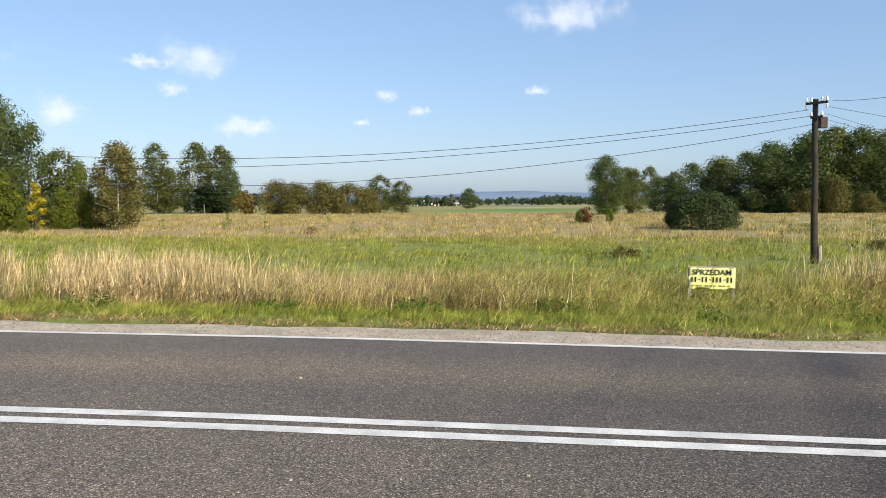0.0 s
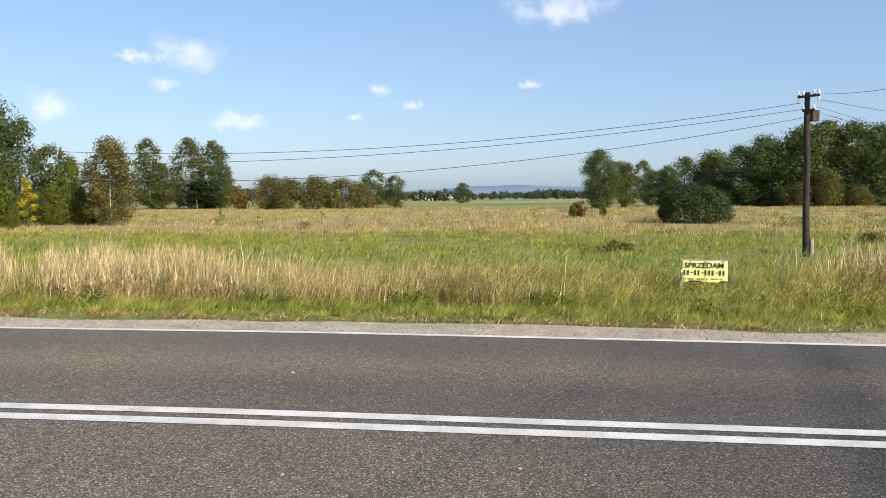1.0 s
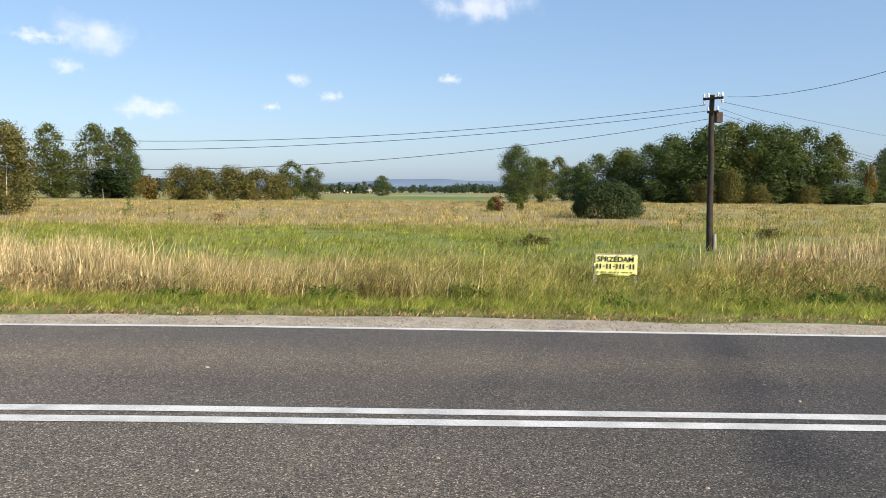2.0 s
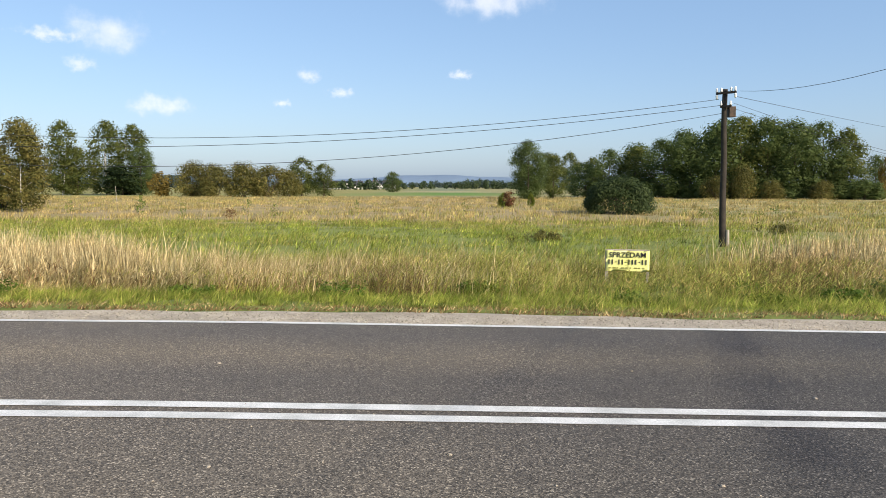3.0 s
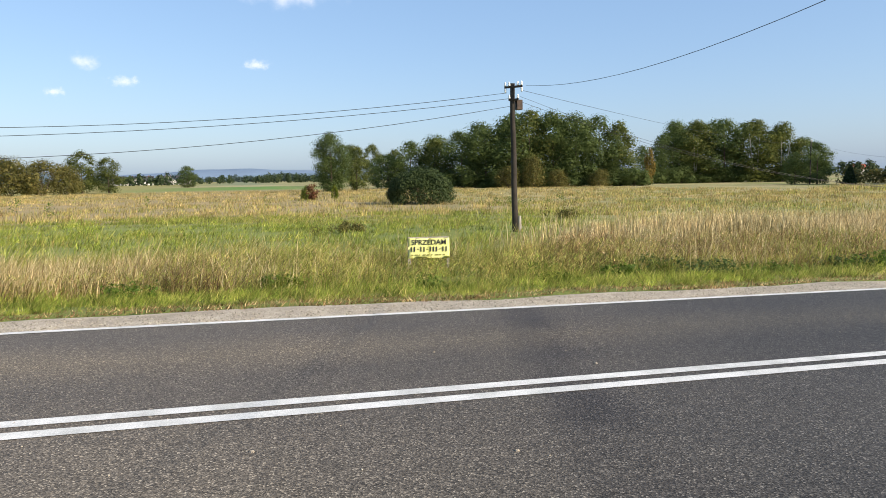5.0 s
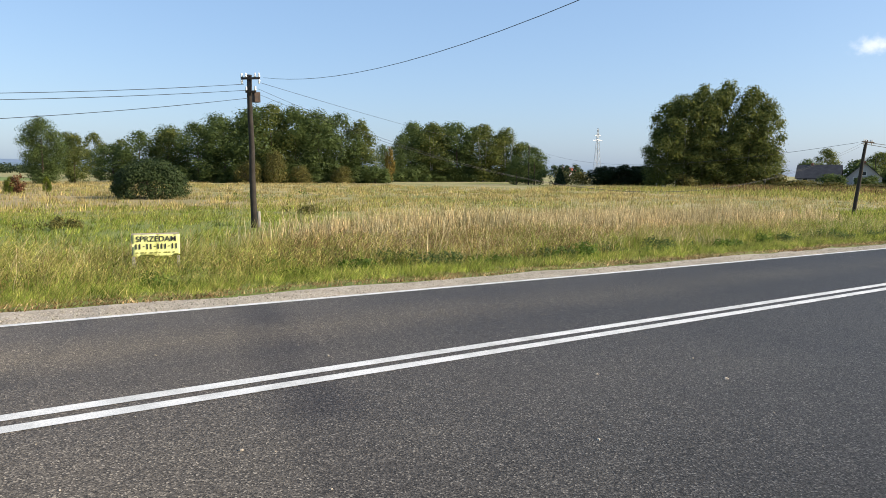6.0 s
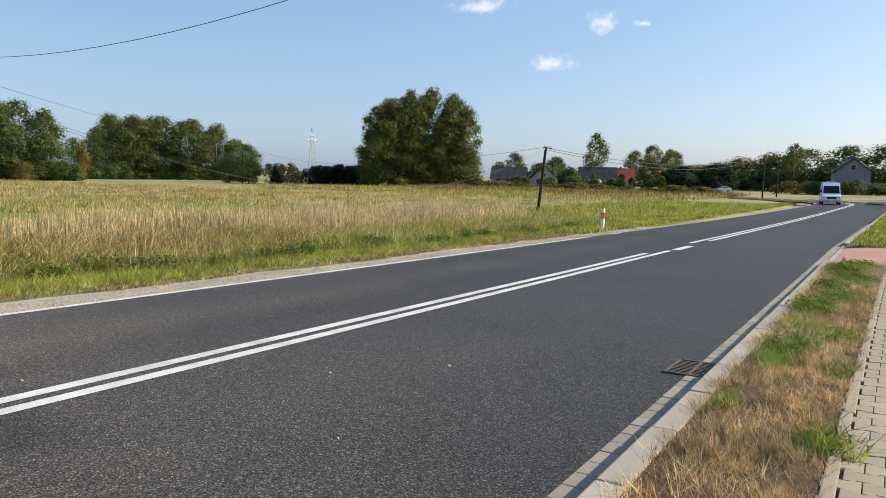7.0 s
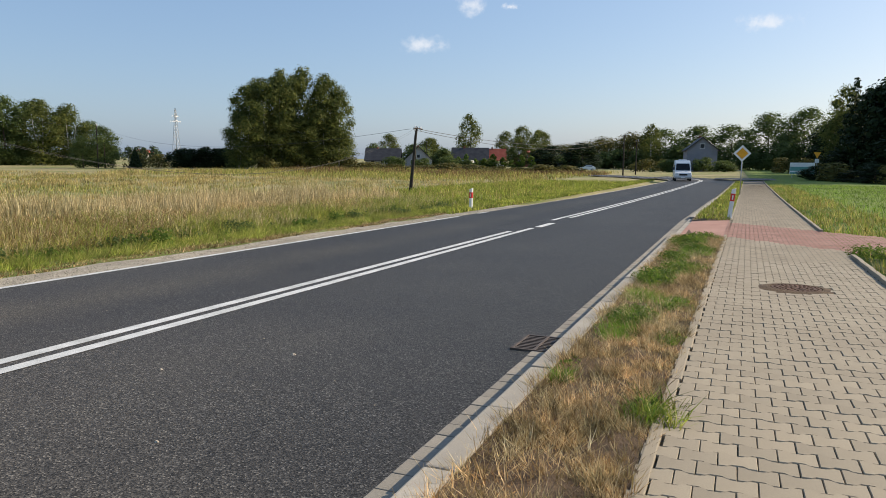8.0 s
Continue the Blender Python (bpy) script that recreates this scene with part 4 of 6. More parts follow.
# hills at the horizon, with distance haze painted in as a blue base colour
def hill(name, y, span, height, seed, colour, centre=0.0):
    m = surface(name + "_haze_tint", [(0.35, colour), (0.65, tuple(c * 1.12 for c in colour))], 0.004, 1.0, 0.03, 0.2, 0.0, 0.0)
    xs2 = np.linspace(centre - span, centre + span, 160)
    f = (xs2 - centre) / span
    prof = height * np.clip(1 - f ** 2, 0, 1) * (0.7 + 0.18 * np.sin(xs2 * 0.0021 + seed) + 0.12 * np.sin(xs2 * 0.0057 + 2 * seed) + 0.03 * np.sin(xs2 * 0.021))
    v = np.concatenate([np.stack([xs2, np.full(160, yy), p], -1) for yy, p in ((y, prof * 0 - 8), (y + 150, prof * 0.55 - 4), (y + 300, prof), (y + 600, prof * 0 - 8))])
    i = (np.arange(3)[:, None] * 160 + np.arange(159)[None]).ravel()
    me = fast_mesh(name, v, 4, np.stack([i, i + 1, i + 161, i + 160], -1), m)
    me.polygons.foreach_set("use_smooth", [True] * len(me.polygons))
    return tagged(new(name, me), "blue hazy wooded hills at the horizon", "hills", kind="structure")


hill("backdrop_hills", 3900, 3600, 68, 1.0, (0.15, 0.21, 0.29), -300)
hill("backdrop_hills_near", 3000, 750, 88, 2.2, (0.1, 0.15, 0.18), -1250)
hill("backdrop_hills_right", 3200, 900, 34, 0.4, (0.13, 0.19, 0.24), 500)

# clouds hang in the far sky: bearing from the north, height angle, width and height in degrees
CLOUDS = [(3.9, 14.6, 13, 4.6), (-23.6, 11.4, 8.5, 5.2), (-25.9, 8.7, 4.2, 2.0), (-33.5, 6.9, 5.0, 3.4), (-39.5, 9.8, 11, 5), (-20.9, 6.1, 7, 2.6), (-10.0, 8.6, 3.2, 2.0), (-7.6, 7.3, 3.2, 1.3), (-12.1, 6.4, 2.3, 1.1), (1.8, 8.8, 3.4, 1.3), (-27.7, 10.5, 6, 1.7), (70.1, 11.9, 3.8, 2.6), (66.4, 9.0, 5.4, 2.3), (60.8, 13.2, 8.5, 2.4), (91.4, 9.9, 6.4, 2.1), (73.1, 11.7, 2.2, 0.9), (-29, 16, 9, 3)]
for k, (az, el, w, h) in enumerate(CLOUDS):
    d = 4300
    n1, n2 = 13, 7
    v, f = [], []
    for j in range(n2):
        for i in range(n1):
            u, q = i / (n1 - 1) - 0.5, j / (n2 - 1) - 0.5
            a, e = radians(az + u * w), radians(el + q * h)
            dd = d + 60 * math.cos(u * 3) * math.cos(q * 3)
            v.append((dd * math.sin(a) * math.cos(e), dd * math.cos(a) * math.cos(e), dd * math.sin(e)))
    f = [(j * n1 + i, j * n1 + i + 1, (j + 1) * n1 + i + 1, (j + 1) * n1 + i) for j in range(n2 - 1) for i in range(n1 - 1)]
    me = bpy.data.meshes.new("backdrop_cloud")
    cen = np.mean(v, axis=0)
    turn = Matrix.Rotation(radians(-az), 4, "Z")
    back = turn.inverted()
    me.from_pydata([tuple(back @ (Vector(p) - Vector(cen))) for p in v], [], f)
    me.polygons.foreach_set("use_smooth", [True] * len(f))
    me.materials.append(cloud_material(k + 1, w / h))
    ob = new("backdrop_cloud", me)
    ob.matrix_basis = Matrix.Translation(cen) @ turn
    ob.visible_shadow = False
    tagged(ob, "small white fair-weather cloud", "cloud", kind="structure")

# ---- grass, weeds and reeds ----
def patchy(x, y, s, seed):
    """A smooth uneven field between 0 and 1."""
    return 0.5 + 0.25 * (np.sin(x * s + 1.7 * np.sin(y * s * 0.6 + seed)) + np.sin(y * s * 1.3 + 1.9 * np.sin(x * s * 0.7 + 2 * seed)))


def blades(name, label, n, xr, yr, h, w, material, seed, mask=None, lean=0.25, joints=2, zf=None, sink=0.02, wind=(0.25, 0.1), clump=0.0, head=0.0, lift=(0.0, 0.0), per=22):
    """Upright tapered blades, bent a little, each an island."""
    g = np.random.default_rng(seed)
    x, y = g.uniform(*xr, n), g.uniform(*yr, n)
    own, fan_x, fan_y = np.ones(n), np.zeros(n), np.zeros(n)
    if clump:
        k = max(1, int(n / per))
        cx, cy = g.uniform(*xr, k), g.uniform(*yr, k)
        i = g.integers(0, k, n)
        x, y = cx[i] + g.normal(size=n) * clump, cy[i] + g.normal(size=n) * clump
        ok = (x > xr[0]) & (x < xr[1]) & (y > yr[0]) & (y < yr[1])
        size = g.uniform(0.5, 1.45, k)
        own, fan_x, fan_y = size[i], (x - cx[i]) / clump * 0.15, (y - cy[i]) / clump * 0.15
        x, y, own, fan_x, fan_y = x[ok], y[ok], own[ok], fan_x[ok], fan_y[ok]
    if mask is not None:
        keep = g.random(len(x)) < mask(x, y)
        x, y, own, fan_x, fan_y = x[keep], y[keep], own[keep], fan_x[keep], fan_y[keep]
    n = len(x)
    z = (zf or ground_z)(x, y) - sink + g.uniform(lift[0], lift[1], n) * (0.6 + 0.6 * patchy(x, y, 0.9, seed))
    tall = g.uniform(h[0], h[1], n) * (0.6 + 0.45 * patchy(x, y, 0.9, seed) + 0.3 * patchy(x, y, 4.1, seed + 2)) * own
    tall *= 1 - 0.5 * np.exp(-(((x - 4.3) / 1.1) ** 2) ** 2 - (((y - 14.6) / 1.7) ** 2) ** 2)
    wide = g.uniform(w[0], w[1], n) * 0.5
    a = g.uniform(0, math.tau, n)
    side_x, side_y = np.cos(a) * wide, np.sin(a) * wide
    b = g.uniform(0, math.tau, n)
    bend = tall * lean * g.random(n)
    bx = np.cos(b) * bend + (wind[0] * lean + fan_x) * tall
    by = np.sin(b) * bend + (wind[1] * lean + fan_y) * tall
    base = np.stack([x, y, z], -1)
    s = np.stack([side_x, side_y, np.zeros(n)], -1)
    tip = base + np.stack([bx, by, tall], -1)
    if joints == 1:
        v = np.stack([base - s, base + s, tip], 1).reshape(-1, 3)
        f = np.arange(n * 3).reshape(-1, 3)
        me = fast_mesh(name, v, 3, f, material)
    else:
        mid = base + np.stack([bx * 0.35, by * 0.35, tall * 0.55], -1)
        grow = 0.75 + head
        v = np.stack([base - s, base + s, mid + s * grow, mid - s * grow, tip], 1).reshape(-1, 3)
        o = (np.arange(n) * 5)[:, None]
        f = np.concatenate([o + np.array([0, 1, 2]), o + np.array([0, 2, 3]), o + np.array([3, 2, 4])], 0)
        me = fast_mesh(name, v, 3, f, material)
    return tagged(new(name, me), label, "grass", kind="stuff")


def cone(x, y):
    """Keeps growth to the sector that is open to the road bend and the path."""
    return ((x > -0.98 * y - 4) & (x < 3.2 * y + 20)).astype(float)


north = lambda lo, hi: (lambda x, y: sm(lo - 0.01, hi, patchy(x, y, 0.55, 3)) * cone(x, y))
# mown verge beside the gravel
edge = lambda x, y: cone(x, y) * (y > 10.2 + 0.25 * patchy(x, y * 0, 1.6, 4) + 0.12 * patchy(x, y * 0, 6.1, 2))
blades("verge_grass", "short green grass of the mown verge", 100000, (-14, 26), (10.15, 13.2), (0.06, 0.15), (0.007, 0.014), GREEN_BLADE, 1, lambda x, y: edge(x, y - 0.3), 1.7, 1, clump=0.1, per=45)
blades("verge_grass", "short green grass of the mown verge", 34000, (26, 100), (10.2, 13.5), (0.1, 0.22), (0.02, 0.045), GREEN_BLADE, 2, None, 1.1, 1)
blades("verge_grass", "dry brown grass at the gravel's edge", 20000, (-14, 40), (10.15, 10.95), (0.03, 0.09), (0.008, 0.016), HAY_BLADE, 3, edge, 1.9, 1)
blades("verge_grass", "red brown withered growth at the gravel's edge", 12000, (-14, 40), (10.2, 10.8), (0.03, 0.08), (0.01, 0.018), BROWN_BLADE, 53, edge, 2.2, 1)
blades("verge_grass", "long green tufts behind the mown verge", 26000, (-14, 30), (11.4, 13.9), (0.08, 0.22), (0.007, 0.013), GREEN_BLADE, 4, cone, 1.7, clump=0.12)
blades("verge_grass", "yellowed stalks in the mown verge", 20000, (-14, 34), (10.6, 13.9), (0.08, 0.26), (0.006, 0.012), MIXED_BLADE, 44, cone, 1.6, 1, clump=0.25)
# weedy strip
blades("weeds", "mixed green and brown weeds behind the verge", 66000, (-15, 30), (13.0, 18.5), (0.16, 0.5), (0.008, 0.016), MIXED_BLADE, 5, cone, 1.1, 1, clump=0.3)
blades("weeds", "green weeds behind the verge", 34000, (-15, 30), (13.0, 20), (0.14, 0.36), (0.01, 0.02), GREEN_BLADE, 6, cone, 1.0, 1, clump=0.16, per=40)
blades("weeds", "brown seed stalks behind the verge", 12000, (-5, 14), (12.8, 16.5), (0.25, 0.6), (0.007, 0.013), BROWN_BLADE, 7, north(0.4, 0.8), 0.8, 1, clump=0.22)
blades("weeds", "small withered leaves on the weed stalks", 26000, (-6, 14), (12.9, 17), (0.04, 0.12), (0.012, 0.024), MIXED_BLADE, 51, cone, 2.2, 1, lift=(0.05, 0.45))
blades("weeds", "pale dry stalks among the weeds", 9000, (-10, 20), (12.9, 18.5), (0.3, 0.72), (0.005, 0.01), STRAW_BLADE, 8, north(0.2, 0.8), 0.7, clump=0.3)
# reed beds: a western stand, a break with grass, then a denser stand that thins out eastwards
along = lambda x, y: x + 0.67 * (y - 13.5) + 0.15 * np.sin(y * 2.3) + 0.1 * np.sin(x * 5.1 + y)


def stand(x, y):
    u = along(x, y)
    return cone(x, y) * np.clip(sm(-8.7, -8.1, u) * sm(-4.2, -5.6, u) + sm(-9.3, -9.9, u) + 0.03, 0, 1)


blades("reeds", "dense bed of pale straw-coloured reeds", 56000, (-19, -4.0), (13.1, 17.0), (0.46, 0.86), (0.005, 0.011), STRAW_BLADE, 9, stand, 0.2, head=0.7, clump=0.13, per=30)
blades("reeds", "leafy lower stalks of the straw reed bed", 22000, (-19, -3.8), (12.8, 16.0), (0.2, 0.55), (0.008, 0.016), STRAW_BLADE, 10, stand, 1.2, 1)
blades("reeds", "crumpled pale leaves on the reed stalks", 44000, (-19, -4.0), (12.9, 15.6), (0.04, 0.13), (0.012, 0.026), STRAW_BLADE, 50, stand, 2.4, 1, lift=(0.03, 0.5))
blades("reeds", "withered brown leaves low in the reed bed", 7000, (-19, -4.0), (12.8, 15), (0.05, 0.2), (0.012, 0.024), BROWN_BLADE, 45, stand, 1.8, 1, lift=(0.0, 0.4))
blades("reeds", "thin straw reeds reaching into the meadow", 8000, (-6.5, 1.5), (13.0, 16.5), (0.35, 0.72), (0.005, 0.01), STRAW_BLADE, 11, lambda x, y: sm(2, -4, x), 0.6)
east_bed = lambda x, y: sm(6, 11, x - 0.25 * (y - 16)) * sm(0.12, 0.4, patchy(x, y, 0.35, 2)) * sm(17.0, 18.5, y + 0.5 * np.sin(x * 1.3) + 0.4 * np.sin(x * 3.7))
blades("reeds", "pale reeds east of the pole", 44000, (6.5, 38), (16.8, 25), (0.45, 0.85), (0.007, 0.015), STRAW_BLADE, 12, east_bed, 0.22, head=0.6, clump=0.15, per=30)
blades("reeds", "crumpled brown leaves on the eastern reeds", 18000, (6.5, 30), (14.5, 19.5), (0.05, 0.16), (0.014, 0.03), HAY_BLADE, 52, lambda x, y: sm(6, 10, x), 2.4, 1, lift=(0.05, 0.45))
blades("reeds", "red brown weeds before the pale reeds", 24000, (6.0, 24), (13.8, 17.6), (0.25, 0.62), (0.008, 0.016), BROWN_BLADE, 13, lambda x, y: sm(0.2, 0.7, patchy(x, y, 1.7, 5)) * sm(22, 14, x), 0.7, 1, clump=0.2)
blades("reeds", "green blades before the pale reeds", 46000, (9, 38), (12.8, 17.4), (0.22, 0.52), (0.01, 0.02), GREEN_BLADE, 14, lambda x, y: sm(9, 13, x) * (0.15 + 0.85 * sm(0.42, 0.58, patchy(x, y, 0.8, 6))), 1.2, clump=0.32, per=90)
blades("reeds", "bleached long grass leaning over the verge", 11000, (8, 36), (12.8, 17.5), (0.25, 0.7), (0.006, 0.013), STRAW_BLADE, 15, lambda x, y: sm(0.15, 0.7, patchy(x, y, 1.3, 3)), 1.2, clump=0.3)
# open meadow
green_zone = lambda x, y: cone(x, y) * (1 - sm(14, 30, x))
blades("meadow_grass", "green grass of the open meadow", 105000, (-48, 30), (17.5, 50), (0.1, 0.28), (0.02, 0.036), GREEN_BLADE, 16, green_zone, 1.2, 1, clump=0.3, per=40)
blades("meadow_grass", "yellow green stalks in the open meadow", 56000, (-48, 34), (17.5, 52), (0.14, 0.4), (0.014, 0.026), MIXED_BLADE, 17, lambda x, y: green_zone(x, y) * sm(0.3, 0.7, patchy(x, y, 0.28, 6)), 1.0, 1, clump=0.5)
blades("meadow_grass", "straw grass of the outer meadow", 130000, (-120, 80), (40, 175), (0.2, 0.46), (0.04, 0.075), DRY_BLADE, 18, lambda x, y: cone(x, y) * sm(38, 60, y + 12 * patchy(x, y, 0.07, 1)), 0.5, 1, clump=0.5, per=30)
blades("meadow_grass", "brown green grass of the outer meadow", 50000, (-110, 70), (40, 130), (0.2, 0.45), (0.035, 0.06), MIXED_BLADE, 19, lambda x, y: cone(x, y) * sm(0.3, 0.7, patchy(x, y, 0.12, 9)), 0.4, 1, clump=0.8)
blades("meadow_grass", "dry straw grass of the eastern meadow", 76000, (20, 150), (13.5, 110), (0.18, 0.45), (0.03, 0.06), DRY_BLADE, 20, lambda x, y: cone(x, y) * sm(0.12, 0.5, patchy(x, y, 0.09, 5)) * (y < 0.8 * x + 25), 0.5, 1, clump=0.45, per=30)
blades("meadow_grass", "green grass of the eastern meadow", 76000, (20, 130), (13.2, 80), (0.15, 0.4), (0.03, 0.055), MIXED_BLADE, 21, lambda x, y: cone(x, y) * sm(0.55, 0.3, patchy(x, y, 0.09, 5)), 0.6, 1, clump=0.4, per=30)
blades("meadow_grass", "green grass along the road to the bend", 26000, (30, 95), (13, 26), (0.15, 0.4), (0.04, 0.06), GREEN_BLADE, 22, None, 0.6, 1)
blades("weeds", "red brown tall weeds before the houses", 30000, (92, 165), (24, 88), (0.4, 1.0), (0.06, 0.14), BROWN_BLADE, 54, lambda x, y: sm(0.35, 0.6, patchy(x, y, 0.16, 2)) * sm(92, 120, x), 0.7, 1)
blades("weeds", "green weeds before the houses", 14000, (80, 165), (24, 88), (0.4, 0.9), (0.06, 0.14), MIXED_BLADE, 55, None, 0.7, 1)
# strip beside the kerb
strip_z = lambda x, y: walk_z(x, y) - 0.01
no_gap = lambda x, y: (((x < 18.2) | (x > 24.9)) & (y > 0.755 + shift(x) + 0.03 * np.sin(x * 9))).astype(float)
tufty = lambda x, y: no_gap(x, y) * (0.4 + 0.6 * sm(0.35, 0.6, patchy(x, y, 5.3, 3) * 0.6 + patchy(x, y, 13.0, 8) * 0.4))
blades("verge_grass", "dry straw grass on the strip beside the kerb", 110000, (1.0, 18.3), (0.5, 1.6), (0.04, 0.1), (0.004, 0.009), HAY_BLADE, 23, tufty, 1.7, 1, zf=strip_z, clump=0.06, per=60)
blades("verge_grass", "dry straw grass on the strip beside the kerb", 24000, (-20, 1.0), (0.5, 1.6), (0.04, 0.1), (0.008, 0.016), HAY_BLADE, 25, tufty, 1.7, 1, zf=strip_z, clump=0.06, per=60)
blades("verge_grass", "withered brown leaves lying on the strip", 30000, (1.0, 18.3), (0.5, 1.6), (0.008, 0.022), (0.008, 0.018), HAY_BLADE, 24, no_gap, 2.6, 1, zf=strip_z)
blades("verge_grass", "bleached grass tips on the strip beside the kerb", 30000, (1.0, 18.3), (0.5, 1.6), (0.04, 0.11), (0.004, 0.008), STRAW_BLADE, 46, tufty, 1.8, 1, zf=strip_z, clump=0.04, per=80)
SPOTS = ((7.4, 1.28, 0.45, 0.2), (9.3, 1.3, 0.4, 0.2), (8.1, 1.25, 0.5, 0.26), (8.9, 0.98, 0.4, 0.2), (7.2, 0.85, 0.25, 0.12), (10.9, 1.3, 0.8, 0.24), (12.1, 1.05, 0.8, 0.3), (13.4, 1.25, 0.7, 0.26), (14.7, 0.95, 0.9, 0.3), (16.3, 1.2, 1.2, 0.34), (17.6, 0.95, 0.7, 0.4), (5.1, 0.84, 0.22, 0.12), (5.7, 1.45, 0.2, 0.1))


def spots(x, y):
    k = np.zeros(len(x))
    for a, b, rx, ry in SPOTS:
        k = np.maximum(k, np.exp(-(((x - a) / rx) ** 2 + ((y - b) / ry) ** 2) * 1.6))
    return no_gap(x, y) * sm(0.12, 0.7, k)


blades("verge_grass", "fresh green tufts on the strip beside the kerb", 90000, (3.6, 18.3), (0.5, 1.6), (0.05, 0.13), (0.006, 0.012), LAWN_BLADE, 47, spots, 1.7, 1, zf=strip_z)


def leafy_weeds(x, y, rx, ry, h, n, size, seed):
    """A low mat of small leaves and blades on the strip."""
    g = np.random.default_rng(seed)
    k = 26
    a, q = g.uniform(0, math.tau, k), np.sqrt(g.random(k))
    c = np.stack([rx * q * np.cos(a), ry * q * np.sin(a), h * (0.1 + 0.4 * g.random(k) * (1.1 - q))], -1)
    ob = new("weed_patch", leaf_mesh("weed_patch", g, c, np.full(k, h * 0.8), n, size, LIME_LEAF, 0.6, 0.0, 0.2))
    ob.location = (x, y, float(walk_z(x, y)) - 0.02)
    return tagged(ob, "low mat of fresh green weeds on the dry strip", "weeds", kind="stuff")


for k, (x, y, rx, ry, h, n) in enumerate(((8.1, 1.22, 0.42, 0.24, 0.15, 1500), (8.9, 0.95, 0.35, 0.2, 0.12, 900), (11.0, 1.3, 0.7, 0.22, 0.2, 3000), (12.1, 1.05, 0.6, 0.28, 0.17, 1900), (13.4, 1.3, 0.5, 0.2, 0.2, 1500), (14.7, 0.95, 0.8, 0.25, 0.16, 1900), (16.3, 1.2, 0.9, 0.26, 0.24, 2400), (17.5, 0.95, 0.5, 0.3, 0.26, 1700), (5.2, 0.8, 0.16, 0.1, 0.12, 260), (6.2, 1.5, 0.2, 0.07, 0.07, 200), (7.3, 0.8, 0.3, 0.12, 0.08, 400), (15.3, -1.95, 0.5, 0.3, 0.32, 1500), (13.2, -2.1, 0.6, 0.3, 0.2, 1100))):
    leafy_weeds(x, y, rx, ry, h, n, 0.016 + 0.0006 * x, 60 + k)
blades("verge_grass", "green tuft growing over the path's edging", 500, (4.9, 5.4), (0.6, 0.85), (0.05, 0.15), (0.006, 0.012), GREEN_BLADE, 48, None, 2.4, zf=strip_z, clump=0.04)
blades("verge_grass", "green grass on the strip beyond the driveway", 26000, (24.9, 90), (-1.2, 1.52), (0.06, 0.2), (0.012, 0.03), GREEN_BLADE, 40, lambda x, y: ((y - shift(x) > 0.76) & (y + 0.02 * np.clip(x - 25, 0, None) < 1.56)).astype(float), 0.9, zf=strip_z)
# lawn south of the footpath
lawn = lambda x, y: ((y < -1.48 + shift(x)) & ~((18.0 - (0.56 - y) * 1.16 < x) & (x < 24.5 - (1.3 - y) * 1.15) & (y > -7.4))).astype(float)
blades("lawn_grass", "bright green rough grass beside the footpath", 60000, (8, 80), (-24, -1.5), (0.06, 0.2), (0.015, 0.04), LAWN_BLADE, 41, lambda x, y: lawn(x, y) * (x > -y * 2.0 + 7) * ((x < 13.5) | (x > 20) | (y < -2.2)), 0.8, 1)
blades("lawn_grass", "long brown grass on the path's outer edge", 14000, (9, 75), (-4.2, -1.5), (0.08, 0.28), (0.012, 0.03), MIXED_BLADE, 42, lawn, 0.8, 1, clump=0.15)


# low dark weeds in the meadow
def weed_patch(x, y, r, h, n, material, label, seed, leaf=0.05):
    g = np.random.default_rng(seed)
    c = [(g.normal() * r * 0.5, g.normal() * r * 0.35, h * (0.3 + 0.4 * g.random())) for _ in range(14)]
    ob = new("weed_patch", leaf_mesh("weed_patch", g, c, [h * 0.45] * 14, n, leaf, material))
    ob.location = (x, y, float(ground_z(x, y)))
    return tagged(ob, label, "weeds", kind="stuff")


for k in range(22):
    x, y = -9.5 + 1.25 * k + 0.5 * math.sin(k * 3.3), 13.0 + 0.8 * math.sin(k * 2.4) + (1.2 if k > 12 else 0)
    weed_patch(x, y, 0.42, 0.24 + 0.08 * math.sin(k), 300, LIME_LEAF if k % 3 else GREEN_LEAF, "low leafy green weeds behind the mown verge", 70 + k, 0.032)
for k in range(26):
    x, y = 7.6 + 0.95 * k + 0.4 * math.sin(k * 2.7), 12.9 + 0.7 * math.sin(k * 1.9)
    weed_patch(x, y, 0.5, 0.3 + 0.1 * math.sin(k * 1.3), 380, OAK_LEAF if k % 3 else LIME_LEAF, "dark leafy weeds between the verge and the reeds", 130 + k, 0.04)
weed_patch(4.6, 28.2, 1.1, 0.4, 900, AUTUMN_LEAF, "low patch of dark withered weeds", 1)
weed_patch(17.5, 36, 0.9, 0.6, 900, AUTUMN_LEAF, "low patch of dark green weeds", 2)
weed_patch(24, 60, 2.0, 0.8, 900, LIME_LEAF, "low patch of yellow green weeds", 3)
weed_patch(-14.5, 52, 0.3, 0.8, 300, RED_LEAF, "small red brown weed in straw grass", 4)

# ---- poles and wires ----
def insulator(parent, x, y, z, up=1):
    bm = bmesh.new()
    prof = [(0.0, 0.02), (0.03, 0.045), (0.06, 0.05), (0.075, 0.03), (0.1, 0.042), (0.14, 0.036), (0.17, 0.01)]
    tube(bm, [(x, y, z + up * a) for a, _ in prof], [b for _, b in prof], 10)
    return part("insulator", bm, CERAMIC, parent, "white ceramic insulator", smooth=True)


